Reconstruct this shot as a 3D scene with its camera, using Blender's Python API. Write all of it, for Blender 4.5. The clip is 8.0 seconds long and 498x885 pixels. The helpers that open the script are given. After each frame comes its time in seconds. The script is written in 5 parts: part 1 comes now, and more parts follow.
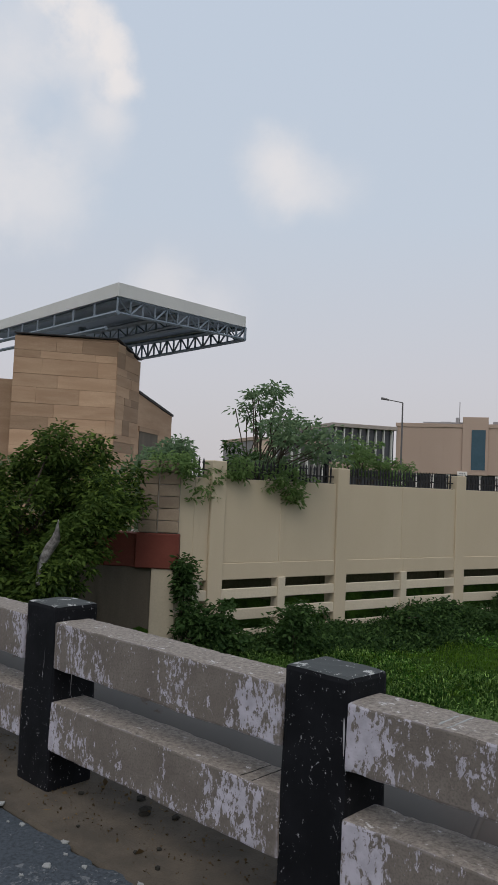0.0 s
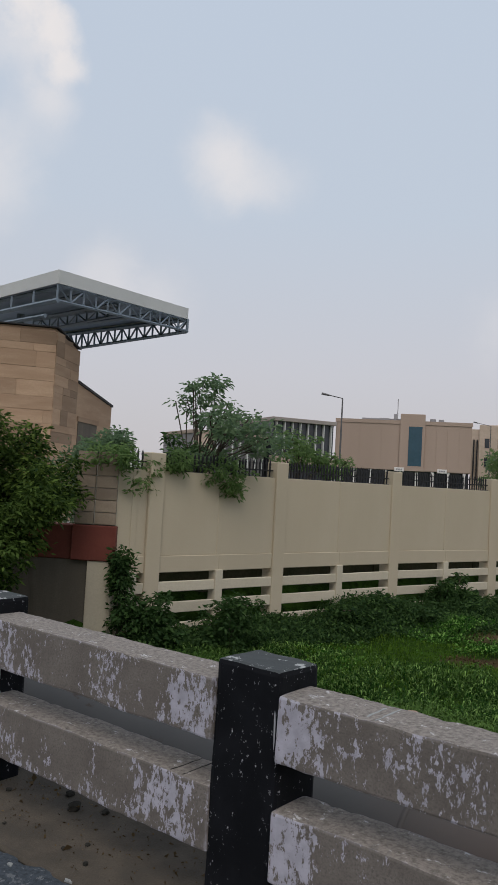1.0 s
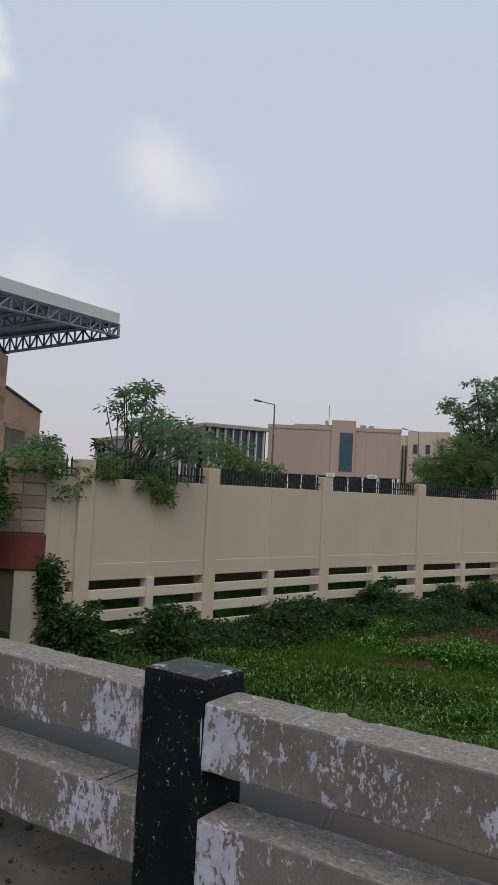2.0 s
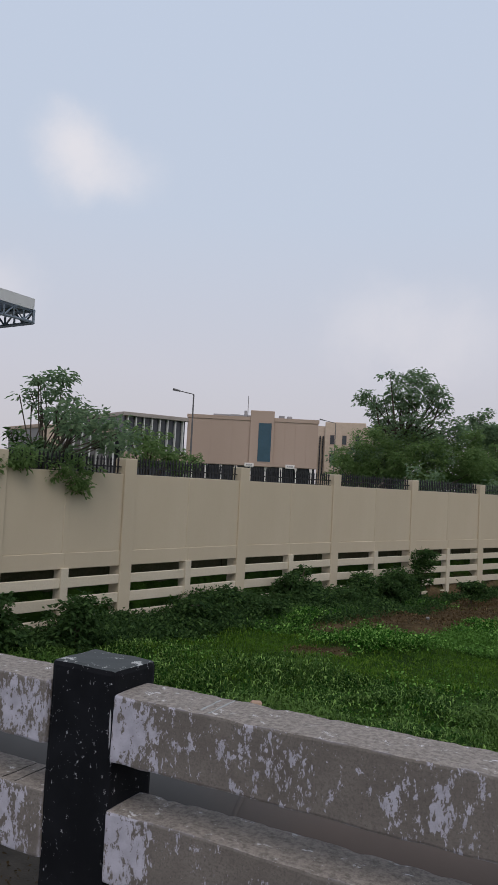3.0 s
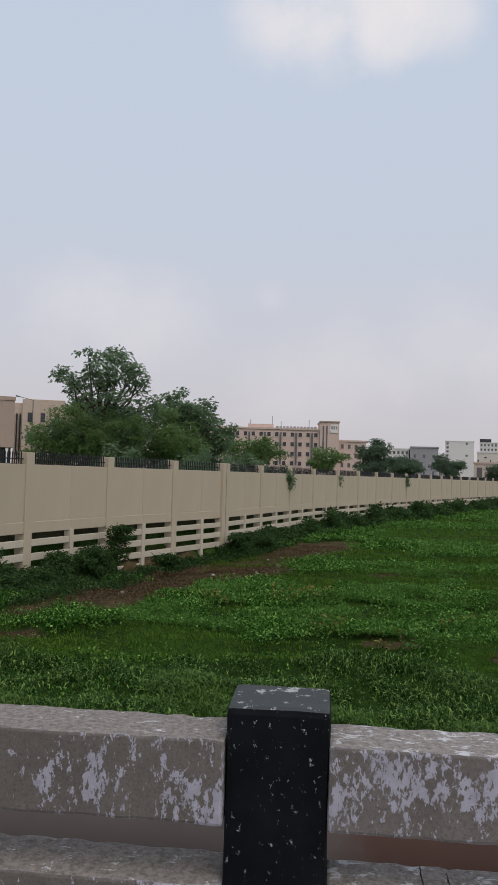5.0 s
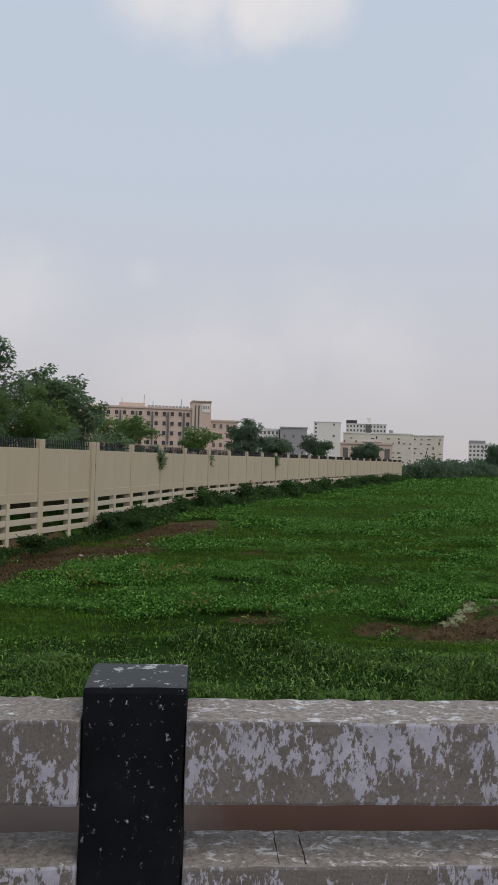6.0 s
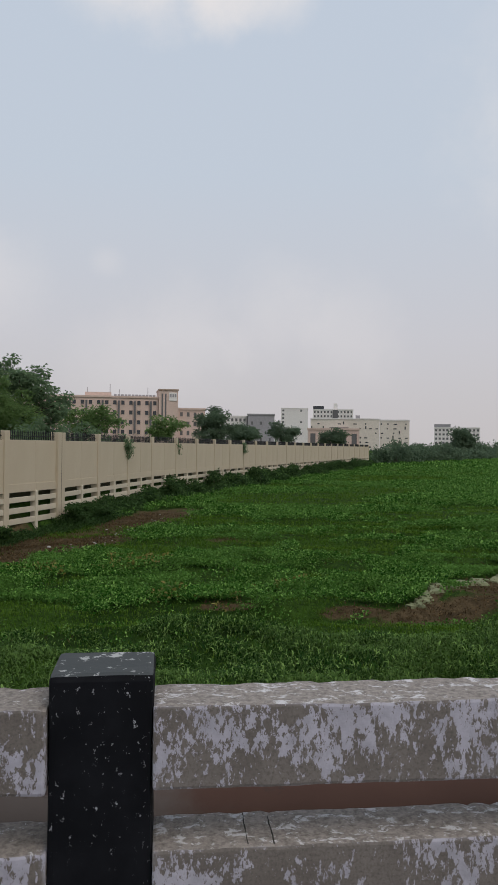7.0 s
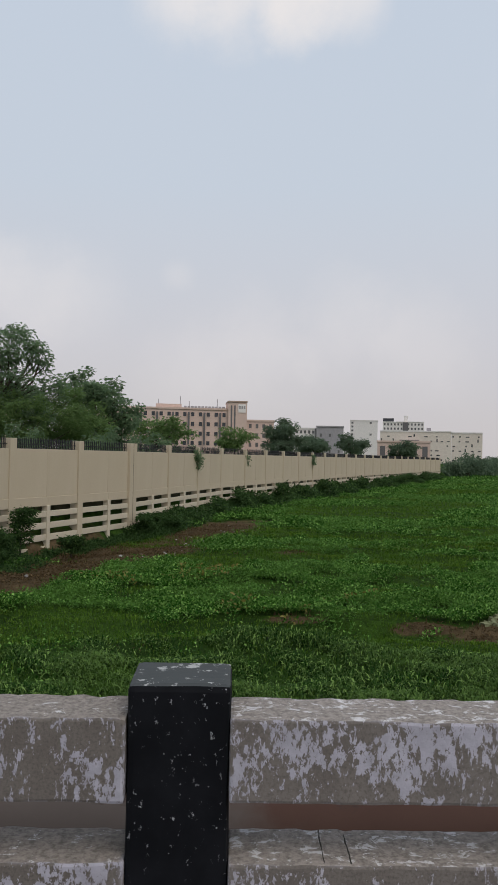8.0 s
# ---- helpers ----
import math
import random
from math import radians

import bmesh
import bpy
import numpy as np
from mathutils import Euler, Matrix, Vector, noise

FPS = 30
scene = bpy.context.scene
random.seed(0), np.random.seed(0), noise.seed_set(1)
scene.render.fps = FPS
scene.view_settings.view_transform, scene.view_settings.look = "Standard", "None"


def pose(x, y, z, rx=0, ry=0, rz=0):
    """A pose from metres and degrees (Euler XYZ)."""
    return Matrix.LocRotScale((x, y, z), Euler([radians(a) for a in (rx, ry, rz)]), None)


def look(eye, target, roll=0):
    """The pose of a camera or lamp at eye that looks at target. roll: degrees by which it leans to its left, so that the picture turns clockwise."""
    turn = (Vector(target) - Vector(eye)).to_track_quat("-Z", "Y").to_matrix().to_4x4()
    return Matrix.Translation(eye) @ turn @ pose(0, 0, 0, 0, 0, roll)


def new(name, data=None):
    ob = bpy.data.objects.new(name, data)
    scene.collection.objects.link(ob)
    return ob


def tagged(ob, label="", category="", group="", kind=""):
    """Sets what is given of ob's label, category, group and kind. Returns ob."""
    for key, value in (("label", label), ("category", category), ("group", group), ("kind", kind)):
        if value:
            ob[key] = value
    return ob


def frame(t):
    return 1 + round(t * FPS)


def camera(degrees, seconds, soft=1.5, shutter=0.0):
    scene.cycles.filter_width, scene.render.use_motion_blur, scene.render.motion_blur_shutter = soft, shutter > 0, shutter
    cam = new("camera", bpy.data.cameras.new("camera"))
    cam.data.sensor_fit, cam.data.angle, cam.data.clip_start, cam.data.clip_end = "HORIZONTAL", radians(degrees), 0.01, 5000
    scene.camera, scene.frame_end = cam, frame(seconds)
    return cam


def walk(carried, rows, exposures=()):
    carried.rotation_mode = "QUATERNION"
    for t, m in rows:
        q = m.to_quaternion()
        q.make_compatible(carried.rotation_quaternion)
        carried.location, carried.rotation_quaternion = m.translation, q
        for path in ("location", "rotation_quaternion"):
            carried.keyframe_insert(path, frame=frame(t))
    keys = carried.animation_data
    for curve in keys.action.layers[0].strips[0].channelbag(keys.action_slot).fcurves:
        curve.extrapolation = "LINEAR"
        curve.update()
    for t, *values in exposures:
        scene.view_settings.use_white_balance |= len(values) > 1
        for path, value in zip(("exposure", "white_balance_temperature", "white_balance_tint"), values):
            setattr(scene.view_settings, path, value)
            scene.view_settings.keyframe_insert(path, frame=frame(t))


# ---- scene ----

# ---- camera ----
cam = camera(35.8, 8.0, soft=1.5)
ROWS = [
    (0.0, -0.073, -2.445, 1.716, 43.19, 3.19, -2.46),
    (0.5, -0.055, -2.462, 1.729, 40.70, 2.53, -2.97),
    (1.0, -0.065, -2.427, 1.721, 38.77, 2.88, -3.25),
    (2.5, -0.019, -2.418, 1.729, 30.95, 3.54, -2.78),
    (3.0, -0.003, -2.419, 1.734, 27.78, 3.14, -2.93),
    (3.5, 0.012, -2.397, 1.732, 23.47, 2.66, -2.86),
    (4.0, 0.051, -2.361, 1.728, 19.05, 2.88, -1.73),
    (4.5, 0.100, -2.343, 1.720, 13.15, 2.57, -0.76),
    (5.0, 0.129, -2.347, 1.719, 5.76, 2.39, -1.68),
    (6.5, 0.182, -2.335, 1.709, -5.66, 0.49, -1.08),
    (7.0, 0.187, -2.349, 1.709, -6.18, 0.26, -0.69),
    (7.5, 0.171, -2.343, 1.710, -3.50, 0.60, -0.78),
    (8.0, 0.156, -2.347, 1.712, -1.08, 1.06, -1.15),
]
walk(cam, [(t, pose(x, y, z, 90 + pitch, 0, yaw) @ pose(0, 0, 0, 0, 0, -lean)) for t, x, y, z, yaw, pitch, lean in ROWS],
     exposures=[(0.0, 0.03, 6540, 10), (1.0, 0.02, 6500, 10), (2.5, 0.03, 6350, 12), (3.5, 0.07, 6400, 13), (4.0, 0.07, 6450, 12.5), (4.5, 0.08, 6460, 12.5), (5.0, 0.06, 6480, 12), (6.5, 0.0, 6570, 10), (7.0, 0.02, 6590, 10), (7.5, 0.09, 6610, 10), (8.0, 0.08, 6620, 10)])

# ---- light ----
SUN_AZ, SUN_EL = 142.0, 54.0
sun_data = bpy.data.lights.new("sun", "SUN")
sun_data.energy, sun_data.angle, sun_data.color = 1.15, radians(35), (1.0, 0.94, 0.86)
sun = new("sun", sun_data)
sun.matrix_world = look((0, 0, 60), (60 * math.sin(radians(SUN_AZ)) * -1 / math.tan(radians(SUN_EL)), -60 * math.cos(radians(SUN_AZ)) / math.tan(radians(SUN_EL)), 0))


def build_world():
    world = bpy.data.worlds.new("sky")
    scene.world = world
    world.use_nodes = True
    nt = world.node_tree
    nt.nodes.clear()
    N, L = nt.nodes.new, nt.links.new
    out, bg = N("ShaderNodeOutputWorld"), N("ShaderNodeBackground")
    sky = N("ShaderNodeTexSky")
    sky.sky_type, sky.sun_disc = "NISHITA", False
    sky.sun_elevation, sky.sun_rotation = radians(SUN_EL), radians(SUN_AZ)
    sky.air_density, sky.dust_density, sky.ozone_density = 1.6, 4.0, 2.0
    co = N("ShaderNodeTexCoord")
    scale = N("ShaderNodeVectorMath")
    scale.operation = "MULTIPLY"
    scale.inputs[1].default_value = (0.085, 0.085, 0.085)
    L(sky.outputs[0], scale.inputs[0])
    # haze: thicker towards the horizon
    sep = N("ShaderNodeSeparateXYZ")
    L(co.outputs["Generated"], sep.inputs[0])
    ramp = N("ShaderNodeValToRGB")
    e = ramp.color_ramp.elements
    e[0].position, e[0].color = 0.0, (0.575, 0.55, 0.565, 1)
    e[1].position, e[1].color = 0.6, (0.54, 0.62, 0.735, 1)
    m = ramp.color_ramp.elements.new(0.14)
    m.color = (0.59, 0.592, 0.645, 1)
    m2 = ramp.color_ramp.elements.new(0.33)
    m2.color = (0.55, 0.615, 0.71, 1)
    L(sep.outputs["Z"], ramp.inputs[0])
    mix = N("ShaderNodeMix")
    mix.data_type = "RGBA"
    mix.inputs[0].default_value = 0.92
    L(scale.outputs[0], mix.inputs["A"])
    L(ramp.outputs[0], mix.inputs["B"])
    last = mix.outputs["Result"]
    # soft cumulus: direction, half width, strength
    wob = N("ShaderNodeTexNoise")
    wob.inputs["Scale"].default_value, wob.inputs["Detail"].default_value, wob.inputs["Roughness"].default_value = 9.0, 7.0, 0.6
    L(co.outputs["Generated"], wob.inputs["Vector"])
    for az, el, width, gain in CLOUDS:
        d = Vector((-math.sin(radians(az)) * math.cos(radians(el)), math.cos(radians(az)) * math.cos(radians(el)), math.sin(radians(el))))
        sub = N("ShaderNodeVectorMath")
        sub.operation = "DISTANCE"
        sub.inputs[1].default_value = d
        L(co.outputs["Generated"], sub.inputs[0])
        div = N("ShaderNodeMath")
        div.operation = "DIVIDE"
        div.inputs[1].default_value = 2 * math.sin(radians(width) / 2)
        L(sub.outputs["Value"], div.inputs[0])
        add = N("ShaderNodeMath")
        add.operation = "MULTIPLY_ADD"
        wave = 2.0 if gain > 0.78 else 1.5
        add.inputs[1].default_value, add.inputs[2].default_value = wave, -wave / 2
        L(wob.outputs["Fac"], add.inputs[0])
        tot = N("ShaderNodeMath")
        tot.operation = "ADD"
        L(div.outputs[0], tot.inputs[0])
        L(add.outputs[0], tot.inputs[1])
        mr = N("ShaderNodeMapRange")
        mr.interpolation_type = "SMOOTHSTEP"
        mr.inputs["From Min"].default_value, mr.inputs["From Max"].default_value = (1.05, 0.3) if gain > 0.78 else (1.2, 0.05)
        mr.inputs["To Min"].default_value, mr.inputs["To Max"].default_value = 0.0, gain
        L(tot.outputs[0], mr.inputs["Value"])
        mx = N("ShaderNodeMix")
        mx.data_type = "RGBA"
        mx.inputs["B"].default_value = (0.82, 0.78, 0.77, 1)
        L(mr.outputs[0], mx.inputs[0])
        L(last, mx.inputs["A"])
        last = mx.outputs["Result"]
    L(last, bg.inputs["Color"])
    bg.inputs["Strength"].default_value = 1.0
    L(bg.outputs[0], out.inputs[0])


CLOUDS = [(54.8, 29.4, 2.3, 0.85), (53.9, 27.4, 1.9, 0.8), (57.0, 31.0, 3.0, 0.85), (58.6, 32.6, 3.2, 0.8), (56.6, 28.2, 2.8, 0.5), (60.5, 30.0, 4.0, 0.35), (62.5, 26.5, 3.6, 0.35), (59.8, 19.6, 4.6, 0.42), (63.5, 20.8, 4.6, 0.42), (54.6, 25.4, 2.0, 0.45), (56.0, 24.0, 3.0, 0.25),
          (41.0, 22.2, 3.4, 0.6), (42.8, 22.8, 2.6, 0.25), (38.6, 21.6, 3.0, 0.25), (50.2, 14.2, 3.4, 0.4), (46.6, 13.0, 3.0, 0.3),
          (19.5, 12.0, 4.0, 0.28), (15.0, 11.0, 4.4, 0.2), (11.0, 11.0, 4.0, 0.16), (4.8, 30.8, 3.4, 0.6), (1.2, 30.4, 3.4, 0.6), (-3.4, 30.9, 3.0, 0.6), (-8.0, 31.4, 3.0, 0.55), (-2.0, 33.5, 5.0, 0.6),
          (-7.5, 9.8, 4.6, 0.2), (-2.2, 8.4, 4.8, 0.2), (3.0, 6.8, 4.6, 0.18), (-13.0, 8.6, 5.0, 0.18), (4.6, 13.1, 1.4, 0.16), (-30, 24, 10, 0.4), (90, 30, 14, 0.4), (130, 40, 20, 0.4)]
build_world()


# ---- materials ----
def shader(name, rough=0.85, metal=0.0):
    m = bpy.data.materials.new(name)
    m.use_nodes = True
    nt = m.node_tree
    b = nt.nodes["Principled BSDF"]
    b.inputs["Roughness"].default_value, b.inputs["Metallic"].default_value = rough, metal
    return m, nt, b


def noise_node(nt, scale, detail=4.0, rough=0.55, stretch=(1, 1, 1), coords="Object", warp=0.0):
    co = nt.nodes.new("ShaderNodeTexCoord")
    mp = nt.nodes.new("ShaderNodeMapping")
    mp.inputs["Scale"].default_value = stretch
    nt.links.new(co.outputs[coords], mp.inputs["Vector"])
    n = nt.nodes.new("ShaderNodeTexNoise")
    n.inputs["Scale"].default_value, n.inputs["Detail"].default_value, n.inputs["Roughness"].default_value = scale, detail, rough
    n.inputs["Distortion"].default_value = warp
    nt.links.new(mp.outputs[0], n.inputs["Vector"])
    return n.outputs["Fac"]


def ramp_node(nt, fac, lo, hi):
    r = nt.nodes.new("ShaderNodeMapRange")
    r.interpolation_type = "SMOOTHSTEP"
    r.inputs["From Min"].default_value, r.inputs["From Max"].default_value = lo, hi
    nt.links.new(fac, r.inputs["Value"])
    return r.outputs[0]


def mix_node(nt, fac, a, b):
    m = nt.nodes.new("ShaderNodeMix")
    m.data_type = "RGBA"
    for sock, v in (("A", a), ("B", b)):
        if isinstance(v, tuple):
            m.inputs[sock].default_value = (*v, 1)
        else:
            nt.links.new(v, m.inputs[sock])
    if isinstance(fac, (int, float)):
        m.inputs[0].default_value = fac
    else:
        nt.links.new(fac, m.inputs[0])
    return m.outputs["Result"]


def bump_node(nt, b, height, strength, distance):
    bp = nt.nodes.new("ShaderNodeBump")
    bp.inputs["Strength"].default_value, bp.inputs["Distance"].default_value = strength, distance
    nt.links.new(height, bp.inputs["Height"])
    nt.links.new(bp.outputs[0], b.inputs["Normal"])


def plain(name, c1, c2, scale, rough=0.85, fine=60.0, bump=0.3, depth=0.004, metal=0.0, c3=None, big=0.6, stretch=(1, 1, 1), vary=0.0):
    """Two-scale mottled surface: c1 and c2 by large noise, c3 as stains, fine grain as relief."""
    m, nt, b = shader(name, rough, metal)
    col = mix_node(nt, ramp_node(nt, noise_node(nt, scale, 5, 0.6, stretch), 0.35, 0.65), c1, c2)
    if c3:
        col = mix_node(nt, ramp_node(nt, noise_node(nt, big, 6, 0.65, stretch), 0.55, 0.78), col, c3)
    grain = noise_node(nt, fine, 3, 0.6)
    col = mix_node(nt, grain, col, tuple(v * 0.72 for v in c1)) if not vary else mix_node(nt, grain, col, tuple(v * 0.8 for v in c1))
    if vary:
        info = nt.nodes.new("ShaderNodeObjectInfo")
        hs = nt.nodes.new("ShaderNodeHueSaturation")
        mr = nt.nodes.new("ShaderNodeMapRange")
        mr.inputs["To Min"].default_value, mr.inputs["To Max"].default_value = 1 - vary, 1 + vary
        nt.links.new(info.outputs["Random"], mr.inputs["Value"])
        nt.links.new(mr.outputs[0], hs.inputs["Value"])
        nt.links.new(col, hs.inputs["Color"])
        col = hs.outputs[0]
    nt.links.new(col, b.inputs["Base Color"])
    bump_node(nt, b, grain, bump, depth)
    return m


def leafy(name, dark, light, rough=0.6, gloss=0.1, power=1.3, through_light=0.45):
    """Leaves: each island its own shade between dark and light."""
    m, nt, b = shader(name, rough)
    geo = nt.nodes.new("ShaderNodeNewGeometry")
    pw = nt.nodes.new("ShaderNodeMath")
    pw.operation = "POWER"
    pw.inputs[1].default_value = power
    nt.links.new(geo.outputs["Random Per Island"], pw.inputs[0])
    col = mix_node(nt, pw.outputs[0], dark, light)
    col = mix_node(nt, ramp_node(nt, noise_node(nt, 0.5, 3), 0.4, 0.7), col, tuple(a + (c - a) * 0.28 for a, c in zip(dark, light)))
    nt.links.new(col, b.inputs["Base Color"])
    b.inputs["Specular IOR Level"].default_value = gloss
    tr = nt.nodes.new("ShaderNodeBsdfTranslucent")
    nt.links.new(col, tr.inputs["Color"])
    ms = nt.nodes.new("ShaderNodeMixShader")
    ms.inputs[0].default_value = through_light
    nt.links.new(b.outputs[0], ms.inputs[1])
    nt.links.new(tr.outputs[0], ms.inputs[2])
    nt.links.new(ms.outputs[0], nt.nodes["Material Output"].inputs["Surface"])
    return m


def peeling(name, under1, under2, paint, amount, scale, streak, edges=True, span=0.0, top_wear=0.78, hold=0.12, scrape=0.6):
    """Flaking paint over weathered concrete; the flakes run down in streaks."""
    m, nt, b = shader(name, 0.9)
    conc = mix_node(nt, ramp_node(nt, noise_node(nt, 4, 6, 0.65), 0.3, 0.7), under1, under2)
    conc = mix_node(nt, ramp_node(nt, noise_node(nt, 120, 3, 0.6), 0.4, 0.8), conc, tuple(v * 0.78 for v in under1))
    def weighed(fac, gain, plus):
        w = nt.nodes.new("ShaderNodeMath")
        w.operation = "MULTIPLY_ADD"
        w.inputs[1].default_value = gain
        nt.links.new(fac, w.inputs[0])
        if plus is None:
            w.inputs[2].default_value = 0.0
        else:
            nt.links.new(plus, w.inputs[2])
        return w.outputs[0]

    tot = weighed(noise_node(nt, scale * 0.13, 4, 0.55), 1.2, None)
    tot = weighed(noise_node(nt, scale * 0.8, 5, 0.65, (1, 1, streak), warp=0.4), 0.95, tot)
    tot = weighed(noise_node(nt, scale * 2.6, 8, 0.74, (1, 1, streak), warp=0.2), 1.5, tot)
    if span:
        # paint holds better beside the posts
        co = nt.nodes.new("ShaderNodeTexCoord")
        sx = nt.nodes.new("ShaderNodeSeparateXYZ")
        nt.links.new(co.outputs["Object"], sx.inputs[0])
        pp = nt.nodes.new("ShaderNodeMath")
        pp.operation = "PINGPONG"
        pp.inputs[1].default_value = span / 2
        nt.links.new(sx.outputs["X"], pp.inputs[0])
        tot = weighed(ramp_node(nt, pp.outputs[0], 0.85, 0.2), hold, tot)
    mask = ramp_node(nt, tot, 1.868 - amount, 1.886 - amount)
    geo = nt.nodes.new("ShaderNodeNewGeometry")
    sep = nt.nodes.new("ShaderNodeSeparateXYZ")
    nt.links.new(geo.outputs["Normal"], sep.inputs[0])
    top = ramp_node(nt, sep.outputs["Z"], 0.4, 0.8)
    worn = nt.nodes.new("ShaderNodeMath")
    worn.operation = "MULTIPLY_ADD"
    worn.inputs[1].default_value, worn.inputs[2].default_value = -top_wear, 1.0
    nt.links.new(top, worn.inputs[0])
    mk = nt.nodes.new("ShaderNodeMath")
    mk.operation = "MULTIPLY"
    nt.links.new(mask, mk.inputs[0])
    nt.links.new(worn.outputs[0], mk.inputs[1])
    lim = 0.53 if edges else 5.0
    edge = ramp_node(nt, geo.outputs["Pointiness"], lim, lim + 0.07)
    em = nt.nodes.new("ShaderNodeMath")
    em.operation = "MULTIPLY"
    nt.links.new(edge, em.inputs[0])
    nt.links.new(ramp_node(nt, noise_node(nt, 9, 5, 0.7), 0.42, 0.6), em.inputs[1])
    mx = nt.nodes.new("ShaderNodeMath")
    mx.operation = "MAXIMUM"
    nt.links.new(mk.outputs[0], mx.inputs[0])
    nt.links.new(em.outputs[0], mx.inputs[1])
    mk = mx
    pale = mix_node(nt, ramp_node(nt, noise_node(nt, 14, 5, 0.6), 0.3, 0.75), paint, tuple(v * 0.72 for v in paint))
    grime = mix_node(nt, ramp_node(nt, noise_node(nt, 50, 6, 0.75), 0.35, 0.7), tuple(min(1, v * 1.5) for v in under2), tuple(v * 0.85 for v in under1))
    scraped = ramp_node(nt, noise_node(nt, 20, 10, 0.78, (0.75, 1.1, 1), warp=0.35), scrape, scrape + 0.02)
    grime = mix_node(nt, scraped, grime, (0.56, 0.54, 0.54)) if edges else grime
    dusty = mix_node(nt, top, conc, grime)
    nt.links.new(mix_node(nt, mk.outputs[0], dusty, pale), b.inputs["Base Color"])
    h = nt.nodes.new("ShaderNodeMath")
    h.operation = "MULTIPLY_ADD"
    h.inputs[1].default_value = 0.5
    nt.links.new(mask, h.inputs[0])
    nt.links.new(noise_node(nt, 70, 4, 0.7), h.inputs[2])
    bump_node(nt, b, h.outputs[0], 0.5, 0.004)
    return m


M_RAIL = peeling("rail_paint", (0.136, 0.115, 0.099), (0.192, 0.166, 0.145), (0.48, 0.456, 0.515), -0.13, 24.0, 0.5, True, 1.963, 1.0, 0.13, 0.60)
M_RAIL_PALE = peeling("pale_rail_paint", (0.154, 0.131, 0.114), (0.214, 0.186, 0.165), (0.50, 0.475, 0.535), -0.03, 24.0, 0.5, True, 1.963, 1.0, -0.09, 0.555)
M_RAIL_LOW = peeling("pale_lower_rail_paint", (0.154, 0.131, 0.114), (0.214, 0.186, 0.165), (0.50, 0.475, 0.53), -0.02, 24.0, 0.5, True, 1.963, 1.0, 0.03, 0.555)
M_WALL = plain("cream_wall_paint", (0.53, 0.44, 0.315), (0.58, 0.49, 0.36), 0.7, 0.8, 220, 0.15, 0.002, c3=(0.44, 0.365, 0.27), big=0.35, stretch=(1, 1, 0.35), vary=0.012)
M_SLAT = plain("cream_slat_paint", (0.59, 0.51, 0.385), (0.65, 0.57, 0.44), 1.5, 0.8, 35, 0.2, 0.003, c3=(0.40, 0.37, 0.30), big=1.0, vary=0.05)
M_DECK = plain("dusty_concrete", (0.075, 0.061, 0.046), (0.145, 0.115, 0.084), 5.0, 0.95, 110, 0.6, 0.008, c3=(0.06, 0.05, 0.042), big=1.9)
M_ASPHALT = peeling("worn_dark_road", (0.022, 0.029, 0.038), (0.038, 0.046, 0.056), (0.5, 0.5, 0.5), -0.14, 12.0, 1.0, False)
M_CONC = plain("grey_concrete", (0.13, 0.12, 0.105), (0.19, 0.175, 0.155), 1.2, 0.9, 50, 0.4, 0.005, c3=(0.06, 0.055, 0.05), big=0.8, stretch=(1, 1, 0.3))
M_STONE = plain("sandstone_cladding", (0.35, 0.225, 0.14), (0.46, 0.32, 0.21), 1.2, 0.85, 30, 0.35, 0.006, c3=(0.27, 0.165, 0.10), big=0.9, stretch=(0.5, 0.5, 3), vary=0.33)
M_RED = plain("red_oxide_paint", (0.16, 0.035, 0.022), (0.20, 0.05, 0.032), 2, 0.8, 40, 0.2, 0.003)
M_STEEL = plain("blue_grey_steel", (0.17, 0.21, 0.26), (0.21, 0.26, 0.31), 3, 0.5, 40, 0.1, 0.001)
M_SHEET = plain("grey_fascia_sheet", (0.68, 0.67, 0.64), (0.74, 0.73, 0.70), 0.8, 0.6, 30, 0.1, 0.002)
M_UNDER = plain("dark_roof_sheet", (0.16, 0.21, 0.29), (0.19, 0.245, 0.33), 1, 0.6, 30, 0.1, 0.002)
M_POLE = plain("grey_pole_paint", (0.10, 0.095, 0.095), (0.14, 0.13, 0.13), 2, 0.6, 40, 0.1, 0.002)
M_EARTH = plain("dark_damp_earth", (0.022, 0.02, 0.015), (0.04, 0.034, 0.024), 2, 1.0, 30, 0.6, 0.02)
M_IRON = plain("dark_iron", (0.018, 0.018, 0.02), (0.035, 0.03, 0.03), 5, 0.6, 60, 0.2, 0.002, metal=0.3)
M_BEIGE = plain("pinkish_render", (0.46, 0.34, 0.27), (0.52, 0.385, 0.31), 0.15, 0.85, 60, 0.1, 0.004, c3=(0.41, 0.30, 0.24), big=0.1, stretch=(1, 1, 0.2))
# sand render made paler and pinker, with distance haze mixed into its colour
M_PALE = plain("hazed_sand_render", (0.70, 0.52, 0.44), (0.76, 0.58, 0.50), 0.05, 0.85, 2, 0.1, 0.01)
# dark glass lightened to grey: distance haze put into the base colour
M_HAZEGLASS = plain("hazed_window_glass", (0.14, 0.13, 0.13), (0.18, 0.17, 0.17), 0.3, 0.3, 3, 0.0, 0.001)
M_BEIGE2 = plain("sand_render", (0.58, 0.45, 0.35), (0.64, 0.51, 0.40), 0.1, 0.85, 2, 0.1, 0.01)
M_WHITE = plain("white_render", (0.89, 0.83, 0.79), (0.93, 0.88, 0.84), 0.05, 0.8, 1, 0.05, 0.01)
M_CREAM = plain("cream_render", (0.80, 0.70, 0.60), (0.86, 0.77, 0.67), 0.05, 0.8, 1, 0.05, 0.01)
